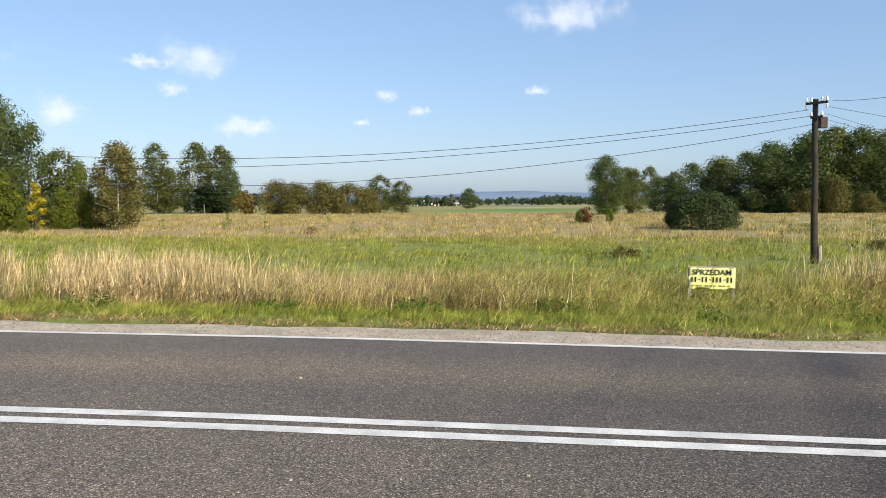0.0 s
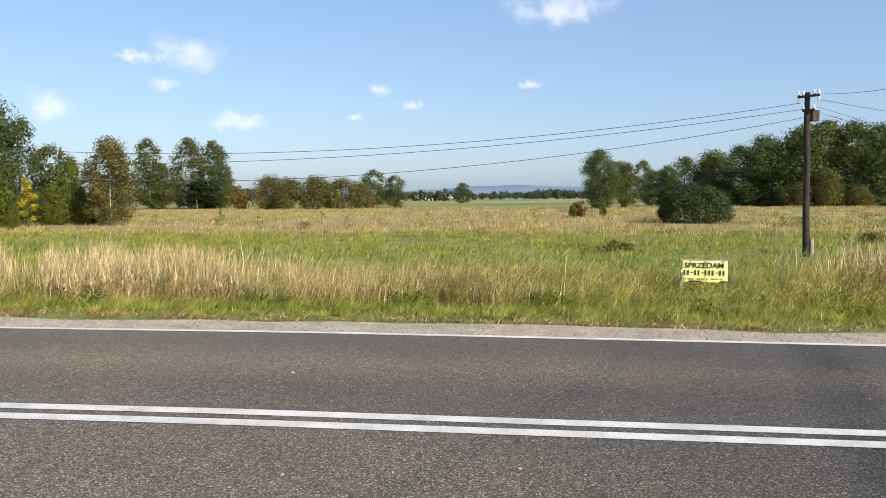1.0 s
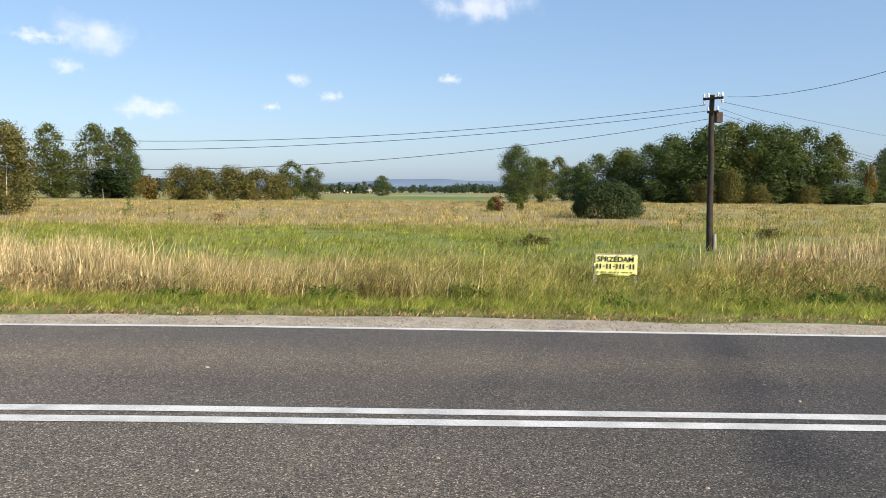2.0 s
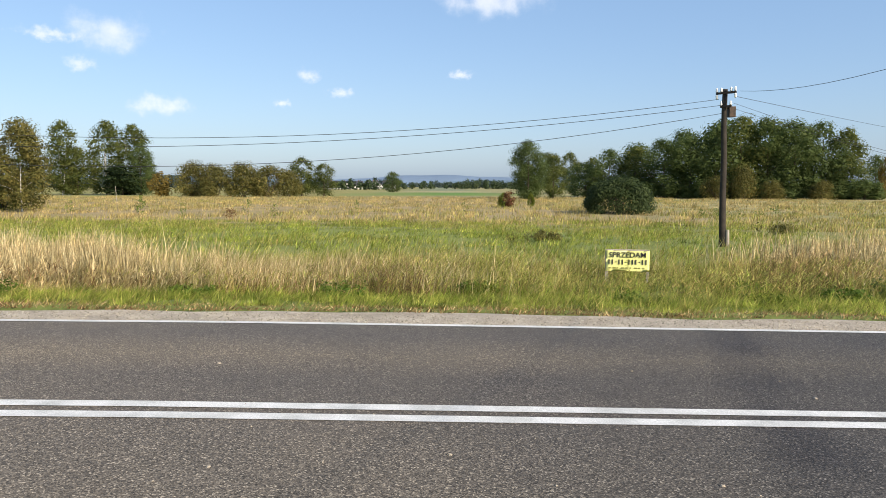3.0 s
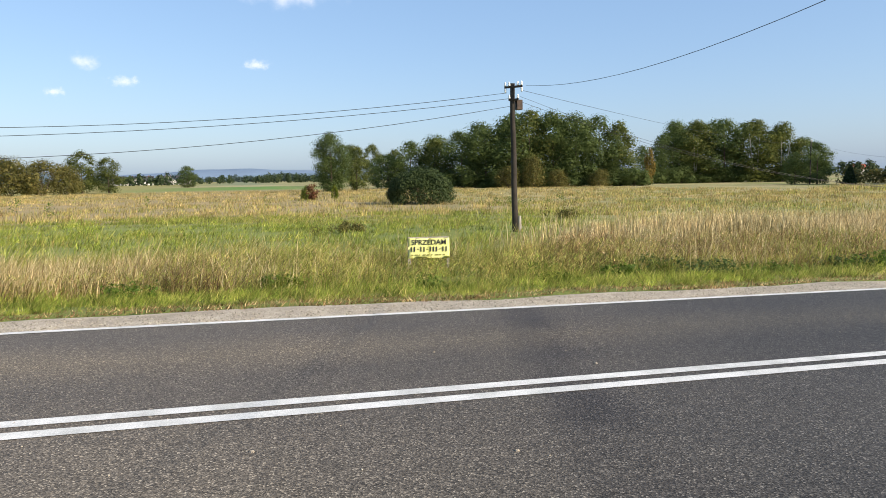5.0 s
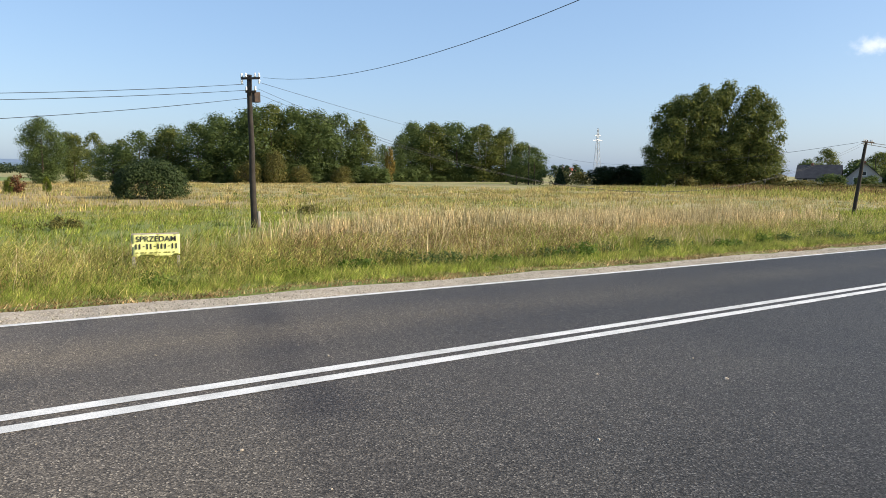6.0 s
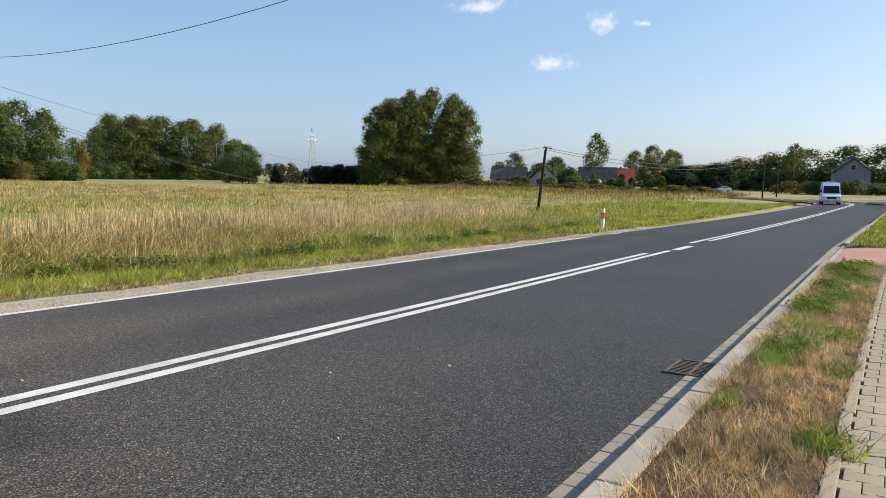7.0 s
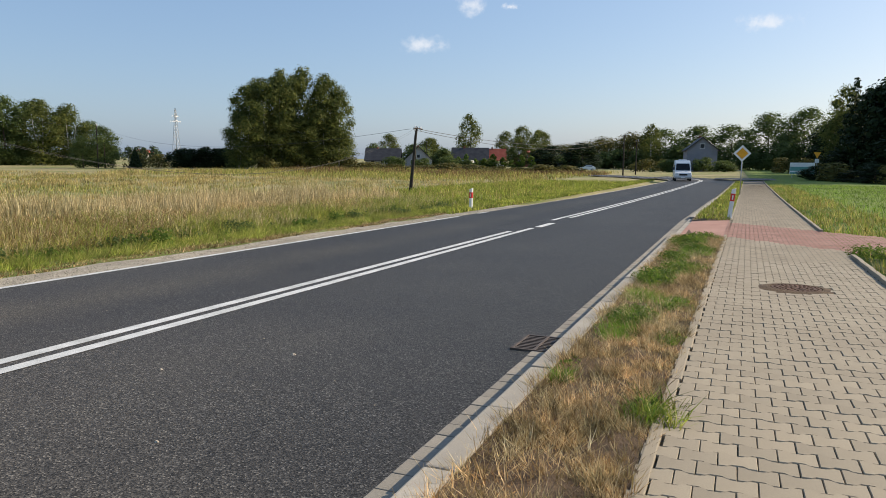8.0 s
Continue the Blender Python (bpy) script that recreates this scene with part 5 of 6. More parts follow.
def utility_pole(x, y, H, r, turn, lean_x=0.0, lean_y=0.0, box_on=False, label="tarred wooden utility pole with white insulators", extra=True, z=None):
    zz = float(ground_z(x, y)) if z is None else z
    ob = thing("utility_pole", label, "utility pole", pose(x, y, zz, lean_y, lean_x, 0))
    bm = tube(bmesh.new(), [(0.012 * math.sin(k * 1.7), 0.01 * math.cos(k), -0.3 + (H + 0.3) * k / 8) for k in range(9)], [r * (1.12 - 0.32 * k / 8) for k in range(9)], 14)
    part("shaft", bm, TAR_WOOD, ob, smooth=True)
    c, s = math.cos(radians(turn)), math.sin(radians(turn))
    for j, (z, half) in enumerate(((H - 0.14, 0.36), (H - 0.62, 0.2)) if extra else ((H - 0.14, 0.5),)):
        bm = box(bmesh.new(), (-half, -0.035, -0.04), (half, 0.035, 0.04), 0.008)
        arm = part("crossarm", bm, IRON, ob)
        arm.matrix_basis = pose(0.0, -r if j == 0 else -r, z, 0, 0, turn)
        for q in ((-0.33, -0.17, 0.18, 0.33) if j == 0 else (-0.17, 0.17)):
            insulator(arm, q, 0, 0.03)
            if j == 0 and abs(q) > 0.3:
                insulator(arm, q, 0.0, -0.04, -1)
    if box_on:
        bm = box(bmesh.new(), (0.12, -0.14, H - 1.0), (0.36, 0.1, H - 0.62), 0.02)
        cab = part("junction_box", bm, IRON, ob, "dark metal junction box")
        part("bracket", box(bmesh.new(), (0.0, -0.05, H - 0.7), (0.3, 0.0, H - 0.66), 0.004), IRON, ob)
        stub = tube(bmesh.new(), [(0.17, -0.1, -0.3), (0.16, -0.09, 0.62)], [0.075, 0.065], 8)
        part("foot_stub", stub, GREY_WOOD, ob, "short weathered grey foot stub")
    return ob


PX, PY = 10.75, 26.7
PZ = float(ground_z(PX, PY))
utility_pole(PX, PY, 5.68, 0.112, -42, -0.9, 0, True)
utility_pole(51.6, 23.6, 5.0, 0.12, -20, 1.0, 5.5, False, "leaning dark wooden utility pole in the meadow", False)
utility_pole(145.5, 20.8, 7.8, 0.14, 60, 0, 0, False, "far wooden utility pole beside the bend", False)
utility_pole(152, 19.2, 7.0, 0.13, 60, 0, 0, False, "far pale utility pole beside the bend", False)
utility_pole(-33, 29.2, 5.7, 0.13, 90, 0, 0, False, "wooden utility pole west in the meadow", False)
utility_pole(113, 122.5, 9.0, 0.12, 30, 0, 0, False, "far wooden utility pole before the wood", False)
utility_pole(8.2, -11.5, 8.9, 0.14, 80, 0, 0, False, "tall wooden utility pole south of the footpath", False)
for x, y, H in ((232, 100, 8.5), (255, 92, 9), (205, 92, 7)):
    utility_pole(x, y, H, 0.14, 40, 0, 0, False, "far utility pole between the houses", False)


def wire(a, b, sag, r=0.012, n=28):
    a, b = Vector(a), Vector(b)
    pts = []
    for k in range(n + 1):
        f = k / n
        p = a.lerp(b, f)
        p.z -= sag * 4 * f * (1 - f)
        pts.append(p)
    bm = tube(bmesh.new(), pts, [r] * (n + 1), 5)
    ob = part("overhead_wire", bm, WIRE)
    return tagged(ob, "thin black overhead wire hung between poles", "wire", "overhead wires")


wz = PZ + 5.68
wire((PX - 0.3, PY, wz - 0.36), (-33.2, 29.0, 5.2), 1.57, 0.01)
wire((PX - 0.1, PY, wz - 0.56), (-33.1, 29.3, 4.2), 1.3, 0.01)
wire((PX - 0.05, PY, wz - 0.84), (-33.0, 29.4, 4.1), 1.85, 0.01)
wire((PX + 0.35, PY - 0.3, wz - 0.1), (8.2, -11.4, 9.0), 2.35, 0.007)
wire((PX + 0.2, PY - 0.1, wz - 0.5), (51.7, 23.5, 3.7), 3.5, 0.006)
wire((PX + 0.3, PY - 0.1, wz - 0.72), (51.6, 23.5, 3.5), 3.3, 0.006)
wire((PX + 0.3, PY, wz - 0.25), (113, 122.5, 7.7), 1.0, 0.008)
wire((51.8, 23.4, 3.85), (145.5, 20.8, 6.4), 1.6, 0.02)
wire((51.8, 23.5, 3.75), (145.5, 20.8, 6.1), 1.9, 0.02)
wire((51.6, 23.6, 3.8), (113, 122.5, 7.6), 2.6, 0.012)

# lattice mast of the high-voltage line far behind
mast = thing("transmission_tower", "pale grey steel lattice transmission tower far off", "pylon", pose(446, 403, -1.4))
H = 40.0
wide = lambda z: 2.3 * (1 - z / H) ** 1.2 + 0.35
for sx in (-1, 1):
    for sy in (-1, 1):
        bm = tube(bmesh.new(), [(sx * wide(z), sy * wide(z), z) for z in (0, 8, 16, 24, 32, 39.9)], [0.15] * 6, 5)
        part("leg", bm, STEEL, mast)
levels = [0, 6, 11.5, 16.5, 21, 25, 28.5, 31.5, 34, 36.5, 39]
for a, b in zip(levels, levels[1:]):
    bm = bmesh.new()
    for s in (-1, 1):
        tube(bm, [(-wide(a), s * wide(a), a), (wide(b), s * wide(b), b)], [0.08] * 2, 4)
        tube(bm, [(wide(a), s * wide(a), a), (-wide(b), s * wide(b), b)], [0.08] * 2, 4)
        tube(bm, [(s * wide(a), -wide(a), a), (s * wide(b), wide(b), b)], [0.08] * 2, 4)
    part("bracing", bm, STEEL, mast)
for z, L in ((30, 5.5), (34, 3.6)):
    bm = tube(bmesh.new(), [(-L, 0, z), (0, 0, z + 0.8), (L, 0, z)], [0.12, 0.3, 0.12], 5)
    tube(bm, [(-L, 0, z), (0, 0, z - 0.4), (L, 0, z)], [0.12, 0.2, 0.12], 5)
    arm = part("crossarm", bm, STEEL, mast)
    for q in (-L, L):
        part("insulator", tube(bmesh.new(), [(q, 0, z), (q, 0, z - 1.8)], [0.08, 0.08], 6), CERAMIC, mast)


# ---- signs and posts ----
def lettering(text, size, parent, m, material, stretch=1.0):
    cu = bpy.data.curves.new("lettering", "FONT")
    cu.body, cu.size, cu.extrude, cu.align_x, cu.align_y = text, size, 0.0015, "CENTER", "CENTER"
    cu.offset = size * 0.006
    tmp = new("lettering_curve", cu)
    me = bpy.data.meshes.new_from_object(tmp.evaluated_get(bpy.context.evaluated_depsgraph_get()))
    bpy.data.objects.remove(tmp)
    me.materials.clear()
    me.materials.append(material)
    ob = part("lettering", me, material, parent)
    ob.matrix_basis = m @ Matrix.Diagonal((stretch, 1, 1, 1))
    return ob


SX, SY = 4.45, 15.9
sign = thing("sale_sign", "yellow for-sale banner on two short grey wooden posts", "sign", pose(SX, SY, float(ground_z(SX, SY)), 0, 0, -12))
board_z = 0.02 - float(ground_z(SX, SY))
bm = bmesh.new()
gridn = bmesh.ops.create_grid(bm, x_segments=16, y_segments=8, size=0.5)
for v in bm.verts:
    v.co = Vector((v.co.x * 0.91, 0.004 * math.sin(v.co.x * 9) * math.cos(v.co.y * 6) - 0.03, v.co.y * 0.44 + board_z))
bmesh.ops.solidify(bm, geom=bm.faces[:], thickness=0.006)
banner = part("banner", bm, YELLOW, sign, "slightly rippled yellow banner", smooth=True)
for sx in (-0.44, 0.42):
    part("sign_post", box(bmesh.new(), (sx - 0.03, -0.02, -0.3), (sx + 0.03, 0.03, board_z + 0.235), 0.006), GREY_WOOD, sign)
part("top_rail", box(bmesh.new(), (-0.46, -0.02, board_z + 0.2), (0.45, 0.012, board_z + 0.245), 0.005), GREY_WOOD, sign)
lettering("SPRZEDAM", 0.158, banner, pose(0, -0.0425, board_z + 0.125, 90, 0, 0), BLACK, 1.0)
for k in range(12):
    x0, dash = -0.415 + k * 0.07, k in (2, 5, 9)
    z0, z1 = (-0.032, -0.016) if dash else (-0.078, 0.028)
    part("number_bar", box(bmesh.new(), (x0 + (0.016 if dash else 0.014), -0.0435, board_z + z0), (x0 + (0.048 if dash else 0.04), -0.039, board_z + z1)), BLACK, banner, "dark plain bar")
for k in range(9):
    x0 = -0.4 + k * 0.089
    part("text_bar", box(bmesh.new(), (x0, -0.0435, board_z - 0.165), (x0 + 0.05 + 0.022 * math.sin(k * 2.3), -0.039, board_z - 0.14)), OLIVE_INK, banner, "thin faded bar")


def guide_post(x, y, z, lean, turn, label, H=1.0):
    ob = thing("guide_post", label, "guide post", pose(x, y, z, lean, 0, turn), "guide posts")
    bm = box(bmesh.new(), (-0.05, -0.065, -0.1), (0.05, 0.065, H), 0.015)
    for v in bm.verts:
        if v.co.z > H * 0.9 and v.co.y > 0:
            v.co.z -= 0.04
    part("post", bm, WHITE, ob)
    part("red_band", box(bmesh.new(), (-0.055, -0.07, H - 0.42), (0.055, 0.07, H - 0.17), 0.012), RED, ob, "red reflective band")
    part("number_bar", box(bmesh.new(), (-0.058, -0.02, H - 0.37), (-0.052, 0.02, H - 0.23)), WHITE, ob, "plain white bar")
    return ob


guide_post(29.6, 10.72, float(road_z(29.6, 10.7)) - 0.12, 0.5, -20, "white guide post with red band on the far verge")
guide_post(25.75, 0.5, float(walk_z(25.75, 0.8)) - 0.03, 6.0, 0, "leaning white guide post with red band beside the footpath")

priority = thing("priority_sign", "yellow and white diamond priority-road sign on a steel pole", "road sign", pose(50.0, 0.05, float(walk_z(50, 0.4)), 0, 0, 0))
part("pole", tube(bmesh.new(), [(0, 0, -0.3), (0, 0, 3.0)], [0.035, 0.035], 10), STEEL, priority, smooth=True)
for name, s, m, off in (("plate", 0.37, WHITE, -0.04), ("face", 0.25, AMBER, -0.052)):
    bm = box(bmesh.new(), (-0.006, -s, -s), (0.006, s, s), 0.004)
    p = part(name, bm, m, priority)
    p.matrix_basis = pose(off, 0, 2.58, 45, 0, 0)

board = thing("info_board", "pale green and white roadside information board", "board", pose(119.6, -8.7, float(road_z(119, -6)) + 0.1, 0, 0, -6))
part("panel", box(bmesh.new(), (-0.04, -1.65, 0.5), (0.04, 1.65, 2.2), 0.02), WHITE, board)
TEAL = surface("teal_print", [(0.3, (0.1, 0.28, 0.25)), (0.7, (0.16, 0.36, 0.33))], 1, 0.5, 20, 0.2, 0.05, 0.003)
part("print", box(bmesh.new(), (-0.055, -1.6, 1.0), (-0.042, 1.6, 1.6)), TEAL, board)
part("print", box(bmesh.new(), (-0.055, -1.6, 0.55), (-0.042, 1.6, 0.8)), TEAL, board)
for q in (-1.3, 1.3):
    part("post", tube(bmesh.new(), [(0.08, q, -0.4), (0.08, q, 2.2)], [0.05, 0.05], 8), STEEL, board)
give = thing("warning_sign", "orange triangular sign with a white plate on a pole", "road sign", pose(120, -10.6, float(road_z(120, -6)) + 0.1))
part("pole", tube(bmesh.new(), [(0, 0, -0.3), (0, 0, 3.7)], [0.05, 0.05], 8), STEEL, give)
bm = bmesh.new()
tri = [bm.verts.new((dx, a, b)) for dx in (-0.05, -0.07) for a, b in ((-0.5, 3.75), (0.5, 3.75), (0, 2.85))]
bm.faces.new(tri[:3]); bm.faces.new(tri[3:][::-1])
for k in range(3):
    bm.faces.new((tri[k], tri[3 + k], tri[3 + (k + 1) % 3], tri[(k + 1) % 3]))
part("plate", bm, AMBER, give)
part("small_plate", box(bmesh.new(), (-0.07, -0.28, 2.2), (-0.05, 0.28, 2.75), 0.01), WHITE, give)
stake = thing("stake", "thin pale wooden stake standing in straw grass", "stake", pose(-47, 107, float(ground_z(-47, 107)), 0, -4, 0))
part("shaft", tube(bmesh.new(), [(0, 0, -0.2), (0.05, 0, 2.6)], [0.04, 0.03], 6), GREY_WOOD, stake)

# ---- vehicles ----
CARWHITE = surface("white_car_paint", [(0.3, (0.72, 0.73, 0.74)), (0.7, (0.8, 0.8, 0.8))], 1, 0.25, 8, 0.08, 0.02, 0.002)
GLASS = surface("dark_glass", [(0.3, (0.02, 0.025, 0.03)), (0.7, (0.04, 0.045, 0.05))], 1, 0.08, 8, 0.1, 0.0, 0.002)
TYRE = surface("tyre_rubber", [(0.3, (0.015, 0.015, 0.015)), (0.7, (0.03, 0.03, 0.03))], 6, 0.85, 40, 0.3, 0.2, 0.004)
LAMP = surface("headlamp_glass", [(0.3, (0.6, 0.62, 0.65)), (0.7, (0.75, 0.76, 0.78))], 6, 0.08, 40, 0.2, 0.05, 0.002)


def body_shell(profile, half, taper):
    """A vehicle body from a side outline, narrowing towards the roof."""
    bm = bmesh.new()
    top = max(z for _, z in profile)
    rows = []
    for s in (-1, 1):
        rows.append([bm.verts.new((x, s * half * (1 - taper * max(0, z - 0.9) / (top - 0.9)), z)) for x, z in profile])
    n = len(profile)
    bm.faces.new(rows[0][::-1])
    bm.faces.new(rows[1])
    for k in range(n):
        bm.faces.new((rows[0][k], rows[0][(k + 1) % n], rows[1][(k + 1) % n], rows[1][k]))
    bmesh.ops.recalc_face_normals(bm, faces=bm.faces[:])
    bmesh.ops.bevel(bm, geom=bm.edges[:], offset=0.07, segments=2, affect="EDGES")
    return bm


def wheel(parent, x, y, r=0.34):
    bm = bmesh.new()
    bmesh.ops.create_cone(bm, cap_ends=True, segments=24, radius1=r, radius2=r, depth=0.22, matrix=Matrix.Translation((x, y, r)) @ Matrix.Rotation(radians(90), 4, "X"))
    w = part("wheel", bm, TYRE, parent)
    bm = bmesh.new()
    bmesh.ops.create_cone(bm, cap_ends=True, segments=18, radius1=r * 0.6, radius2=r * 0.6, depth=0.24, matrix=Matrix.Translation((x, y, r)) @ Matrix.Rotation(radians(90), 4, "X"))
    part("rim", bm, STEEL, w)


van = thing("van", "white delivery van coming along the road", "van", pose(98.5, 6.75, float(road_z(98.5, 7.3)), 0, 0, 187))
part("body", body_shell([(2.9, 0.35), (2.95, 0.75), (2.75, 1.05), (1.95, 1.3), (1.15, 2.2), (0.6, 2.6), (-2.7, 2.62), (-2.85, 2.4), (-2.9, 0.35)], 1.0, 0.1), CARWHITE, van)
bm = bmesh.new()
vs = [bm.verts.new(p) for p in ((1.99, -0.86, 1.36), (1.99, 0.86, 1.36), (1.2, 0.78, 2.2), (1.2, -0.78, 2.2))]
bm.faces.new(vs)
bmesh.ops.solidify(bm, geom=bm.faces[:], thickness=-0.04)
part("windscreen", bm, GLASS, van)
for s in (-1, 1):
    part("side_window", box(bmesh.new(), (0.6, s * 0.955 - 0.02, 1.4), (1.4, s * 0.955 + 0.02, 2.0), 0.01), GLASS, van)
    part("headlight", box(bmesh.new(), (2.72, s * 0.74 - 0.17, 0.78), (2.97, s * 0.74 + 0.17, 1.02), 0.03), LAMP, van)
    part("mirror", box(bmesh.new(), (1.55, s * 1.13 - 0.11, 1.4), (1.7, s * 1.13 + 0.11, 1.75), 0.03), BLACK, van)
    part("fog_lamp", box(bmesh.new(), (2.88, s * 0.75 - 0.1, 0.45), (2.98, s * 0.75 + 0.1, 0.55), 0.02), LAMP, van)
    for x in (1.95, -1.75):
        wheel(van, x, s * 0.9)
part("grille", box(bmesh.new(), (2.86, -0.5, 0.72), (2.975, 0.5, 0.95), 0.02), BLACK, van)
part("bumper", box(bmesh.new(), (2.85, -0.95, 0.35), (3.02, 0.95, 0.6), 0.05), STEEL, van)
part("number_plate", box(bmesh.new(), (3.0, -0.26, 0.42), (3.04, 0.26, 0.53)), WHITE, van)
part("roof_sign", box(bmesh.new(), (0.2, -0.5, 2.6), (0.5, 0.5, 2.72), 0.02), CARWHITE, van)

car = thing("car", "white car far off on the road behind the meadow", "car", pose(186, 35.5, float(ground_z(186, 35.5)) + 0.02, 0, 0, 100))
part("body", body_shell([(2.1, 0.25), (2.15, 0.6), (1.9, 0.85), (0.9, 0.95), (0.3, 1.45), (-1.1, 1.47), (-1.9, 1.0), (-2.1, 0.9), (-2.1, 0.25)], 0.88, 0.3), CARWHITE, car)
for s in (-1, 1):
    part("side_window", box(bmesh.new(), (-1.3, s * 0.74 - 0.03, 1.0), (0.5, s * 0.74 + 0.03, 1.35), 0.02), GLASS, car)
    part("headlight", box(bmesh.new(), (2.0, s * 0.6 - 0.18, 0.6), (2.17, s * 0.6 + 0.18, 0.75), 0.02), LAMP, car)
    for x in (1.3, -1.3):
        wheel(car, x, s * 0.8, 0.31)
part("windscreen", box(bmesh.new(), (0.35, -0.62, 0.98), (0.75, 0.62, 1.36), 0.03), GLASS, car)

# ---- houses ----
GREYROOF = surface("grey_roof_tiles", [(0.3, (0.035, 0.037, 0.042)), (0.7, (0.065, 0.066, 0.072))], 0.8, 0.7, 6, 0.4, 0.4, 0.03)
DARKROOF = surface("dark_roof_tiles", [(0.3, (0.03, 0.03, 0.035)), (0.7, (0.06, 0.058, 0.06))], 0.8, 0.7, 6, 0.4, 0.4, 0.03)
REDROOF = surface("red_roof_tiles", [(0.3, (0.3, 0.06, 0.035)), (0.7, (0.4, 0.1, 0.06))], 0.8, 0.7, 6, 0.4, 0.4, 0.03)
RENDERED = surface("pale_render", [(0.3, (0.55, 0.53, 0.5)), (0.7, (0.66, 0.64, 0.6))], 0.6, 0.9, 10, 0.2, 0.1, 0.01)
GREYWALL = surface("grey_render", [(0.3, (0.3, 0.3, 0.32)), (0.7, (0.38, 0.38, 0.4))], 0.6, 0.9, 10, 0.2, 0.1, 0.01)
# darker grey render with the gable's shade put into its colour
SHADEWALL = surface("shaded_grey_render", [(0.3, (0.22, 0.22, 0.25)), (0.7, (0.28, 0.28, 0.31))], 0.6, 0.9, 10, 0.2, 0.1, 0.01)
BRICK = surface("red_brick", [(0.3, (0.2, 0.08, 0.05)), (0.7, (0.28, 0.12, 0.08))], 0.8, 0.9, 12, 0.4, 0.2, 0.01)


def house(x, y, turn, L, D, wall_h, roof_h, wall_m, roof_m, label, windows=3, gable_window=True, storeys=1):
    ob = thing("house", label, "house", pose(x, y, float(ground_z(x, y)) - 0.05, 0, 0, turn))
    bm = bmesh.new()
    a, b = L / 2, D / 2
    v = [bm.verts.new(p) for p in ((-a, -b, 0), (a, -b, 0), (a, b, 0), (-a, b, 0), (-a, -b, wall_h), (a, -b, wall_h), (a, b, wall_h), (-a, b, wall_h), (-a, 0, wall_h + roof_h), (a, 0, wall_h + roof_h))]
    for f in ((0, 1, 5, 4), (1, 2, 6, 9, 5), (2, 3, 7, 6), (3, 0, 4, 8, 7), (0, 3, 2, 1)):
        bm.faces.new([v[k] for k in f])
    part("wall", bm, wall_m, ob)
    bm = bmesh.new()
    o, t = 0.5, 0.22
    sl = roof_h / b
    for s in (-1, 1):
        q = [(-a - o, s * (b + o), wall_h - o * sl), (a + o, s * (b + o), wall_h - o * sl), (a + o, 0, wall_h + roof_h), (-a - o, 0, wall_h + roof_h)]
        lo = [bm.verts.new((p[0], p[1], p[2] + 0.02)) for p in q]
        hi = [bm.verts.new((p[0], p[1], p[2] + t)) for p in q]
        bm.faces.new(lo); bm.faces.new(hi)
        for k in range(4):
            bm.faces.new((lo[k], lo[(k + 1) % 4], hi[(k + 1) % 4], hi[k]))
    bmesh.ops.recalc_face_normals(bm, faces=bm.faces[:])
    roof = part("roof", bm, roof_m, ob)
    part("chimney", box(bmesh.new(), (a * 0.3, -0.35, wall_h + roof_h * 0.6), (a * 0.3 + 0.6, 0.35, wall_h + roof_h + 0.7), 0.03), BRICK, roof)

    def pane(cx, cy, cz, w, h, along):
        d = (w / 2, 0.04, h / 2) if along == "x" else (0.04, w / 2, h / 2)
        e = (w / 2 + 0.08, 0.03, h / 2 + 0.08) if along == "x" else (0.03, w / 2 + 0.08, h / 2 + 0.08)
        win = part("window", box(bmesh.new(), (cx - e[0], cy - e[1], cz - e[2]), (cx + e[0], cy + e[1], cz + e[2])), WHITE, ob)
        part("pane", box(bmesh.new(), (cx - d[0], cy - d[1], cz - d[2]), (cx + d[0], cy + d[1], cz + d[2])), GLASS, win)
    for st in range(storeys):
        z = 1.6 + st * 2.8
        for s in (-1, 1):
            for k in range(windows):
                pane(-a + L * (k + 0.7) / (windows + 0.4), s * b, z, 1.2, 1.3, "x")
            pane(s * a, -b * 0.45, z, 1.1, 1.3, "y")
            pane(s * a, b * 0.45, z, 1.1, 1.3, "y")
    if gable_window:
        for s in (-1, 1):
            pane(s * a, 0, wall_h + roof_h * 0.3, 1.0, 1.1, "y")
    part("door", box(bmesh.new(), (-0.5, -b - 0.05, 0), (0.5, -b + 0.05, 2.1), 0.01), GREY_WOOD, ob)
    return ob


house(203, 9.3, 8, 11, 7.4, 5.6, 3.0, SHADEWALL, DARKROOF, "grey two-storey house with a gable before the wood", 3, True, 0)
house(217, 109, 112, 11, 9, 2.2, 3.6, GREYWALL, DARKROOF, "low house with a broad grey tiled roof")
house(225, 100, 25, 9, 9, 2.2, 4.2, GREYWALL, DARKROOF, "low house with a steep grey roof")
house(238, 86, 108, 12, 10, 2.4, 4.0, GREYWALL, DARKROOF, "house with a dark tiled roof")
house(248, 80, 110, 6.5, 8, 2.6, 3.6, RENDERED, REDROOF, "house with a bright red tiled roof")
house(262, 72, 10, 12, 9, 3.0, 2.6, BRICK, REDROOF, "low brick house with red roof")
house(520, 510, 20, 30, 14, 5, 4, RENDERED, REDROOF, "far pale building with red roof")
for k, (x, y, m1, m2) in enumerate(((-78, 690, RENDERED, GREYROOF), (-64, 700, RENDERED, GREYROOF), (-58, 690, RENDERED, DARKROOF), (-90, 705, RENDERED, GREYROOF), (-100, 690, RENDERED, DARKROOF), (-48, 700, RENDERED, DARKROOF))):
    house(x, y, 15 + k * 37, 12, 9, 4.2, 3.6, m1, m2, "small far village house among trees")
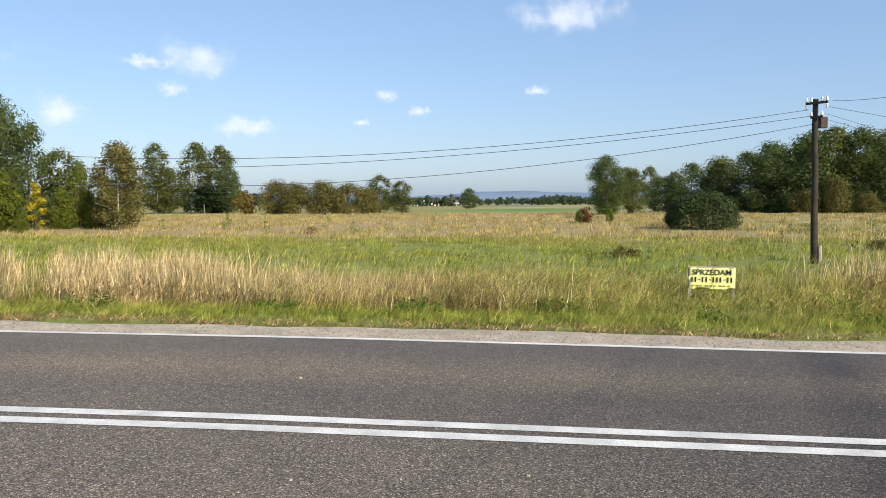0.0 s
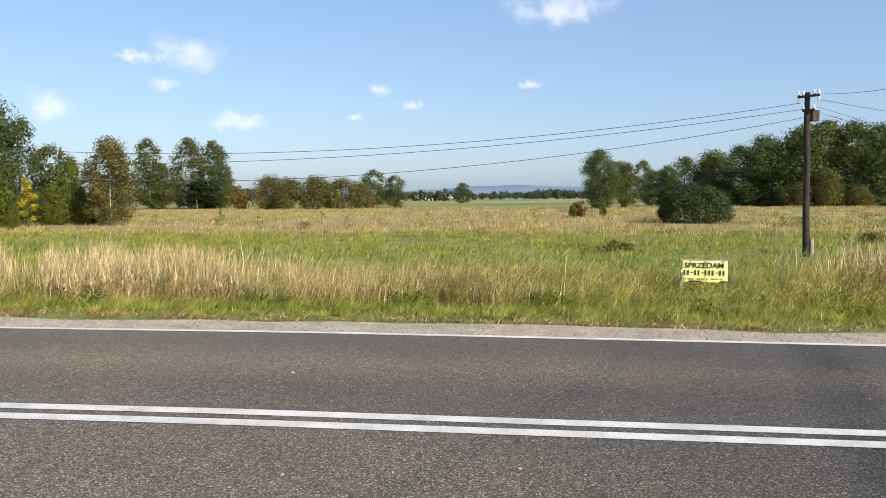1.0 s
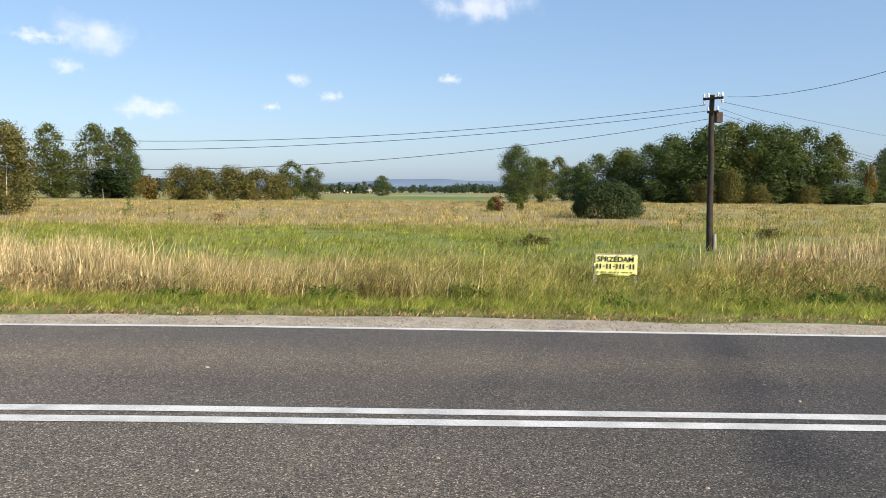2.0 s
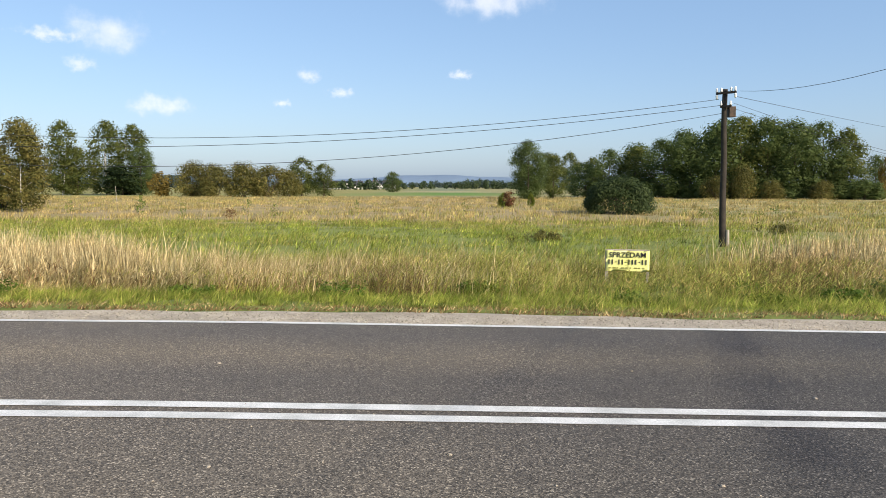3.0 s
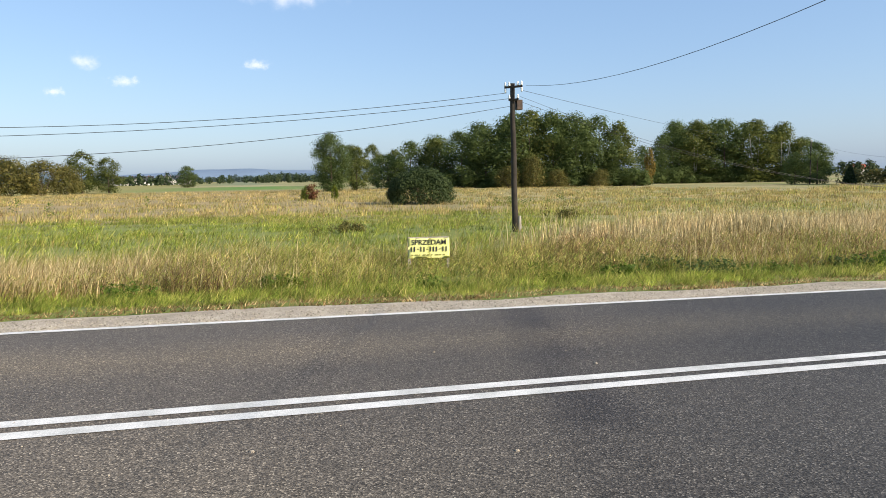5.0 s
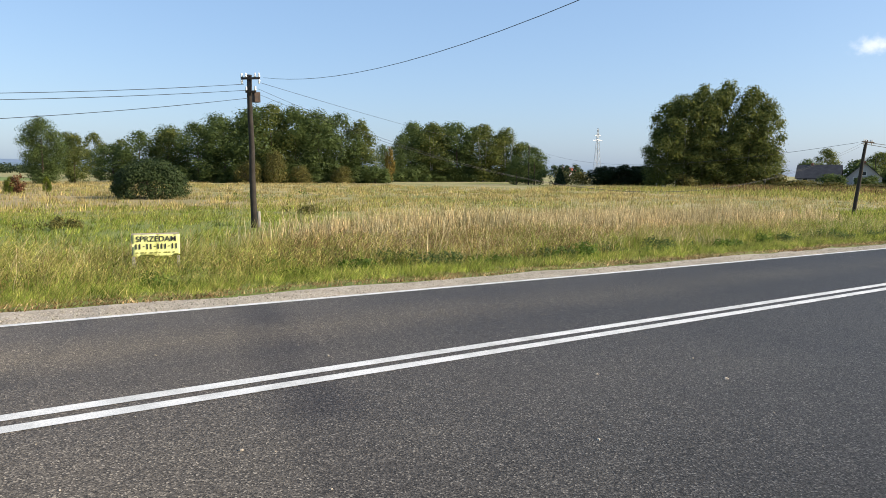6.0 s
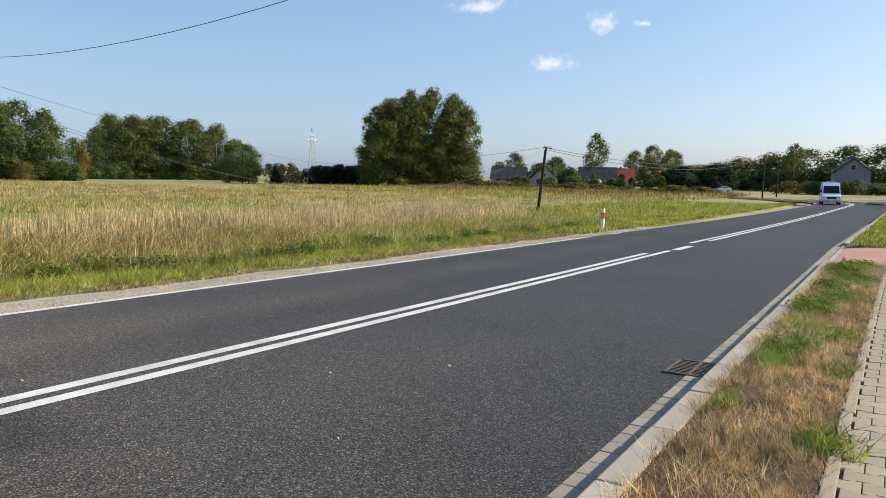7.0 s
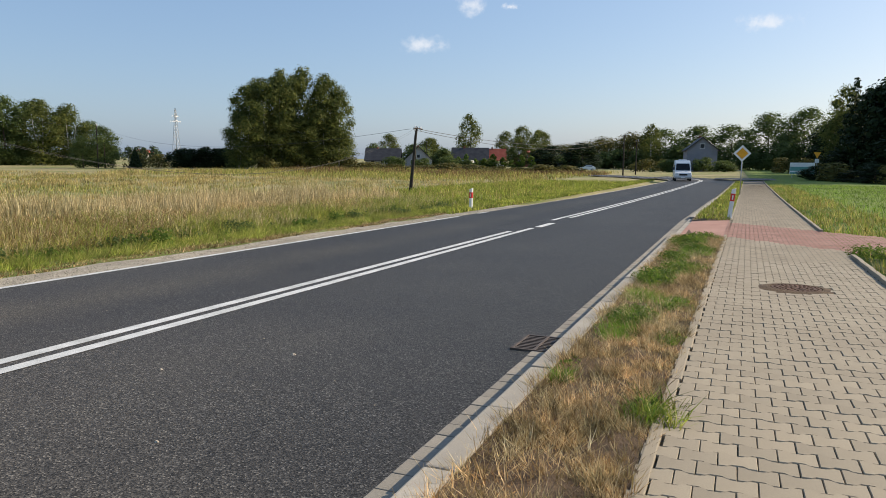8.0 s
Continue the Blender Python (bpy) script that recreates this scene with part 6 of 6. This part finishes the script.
part("shed", box(bmesh.new(), (-1.6, -1.6, 0), (1.6, 1.6, 2.3), 0.05), CARWHITE, thing("garden_shed", "small white shed beside the houses", "shed", pose(219, 80, float(ground_z(219, 80)) - 0.05)))

# pale stone chips lying on the asphalt
g = np.random.default_rng(77)
cx = np.concatenate([[-0.98, 0.45, 2.0, -1.7, 2.2, 5.1, 6.3, 5.9, 3.5, 3.9], g.uniform(-3, 22, 60)])
cy = np.concatenate([[4.63, 4.88, 4.45, 7.2, 7.15, 4.5, 4.4, 3.8, 6.3, 3.4], g.uniform(2.3, 9.0, 60)])
vs, fs = [], []
for k, (x, y) in enumerate(zip(cx, cy)):
    s = (0.022 if k < 10 else 0.009) * (0.7 + 0.6 * g.random())
    z = float(road_z(x, y)) + 0.002
    b0 = len(vs)
    vs += [(x + s * math.cos(a) * (0.6 + 0.5 * g.random()), y + s * math.sin(a) * (0.6 + 0.5 * g.random()), z) for a in np.arange(6) * math.tau / 6]
    vs += [(x + 0.5 * (u - x), y + 0.5 * (w - y), z + s * 0.5) for u, w, _ in vs[b0:b0 + 6]]
    fs += [tuple(b0 + 6 + q for q in range(6))] + [(b0 + q, b0 + (q + 1) % 6, b0 + 6 + (q + 1) % 6, b0 + 6 + q) for q in range(6)]
tagged(new("stone_chips", mesh_of("stone_chips", vs, fs, GRAVEL)), "small pale stone chips scattered on the asphalt", "stones", kind="stuff")

# loose stones on the gravel shoulder
g = np.random.default_rng(91)
n = 16000
cx = g.uniform(-10, 42, n)
cy = 5.74 - 0.02 * np.clip(cx - 25, 0, None) + 3.72 + g.random(n) * (0.75 - 0.45 * sm(28, 36, cx))
r = g.uniform(0.006, 0.02, n)
cz = road_z(cx, cy) - 0.015
turn = g.uniform(0, math.tau, n)
corner = [np.stack([cx + r * q * np.cos(turn + a), cy + r * q * np.sin(turn + a), cz - 0.004], -1) for a, q in ((0, 1.2), (1.6, 0.9), (3.1, 1.1), (4.7, 0.8))]
corner.append(np.stack([cx + r * 0.3 * np.cos(turn), cy + r * 0.3 * np.sin(turn), cz + r * 0.9], -1))
o = (np.arange(n) * 5)[:, None]
stones_f = np.concatenate([o + np.array(f) for f in ((0, 1, 4), (1, 2, 4), (2, 3, 4), (3, 0, 4))])
STONE = leafy("loose_stones", [(0.18, 0.155, 0.12), (0.34, 0.3, 0.24), (0.44, 0.39, 0.32), (0.5, 0.45, 0.38)], 0.0, 0.5, 0.9)
tagged(new("gravel_stones", fast_mesh("gravel_stones", np.stack(corner, 1).reshape(-1, 3), 3, stones_f, STONE)), "loose pale stones on the gravel shoulder", "stones", kind="stuff")
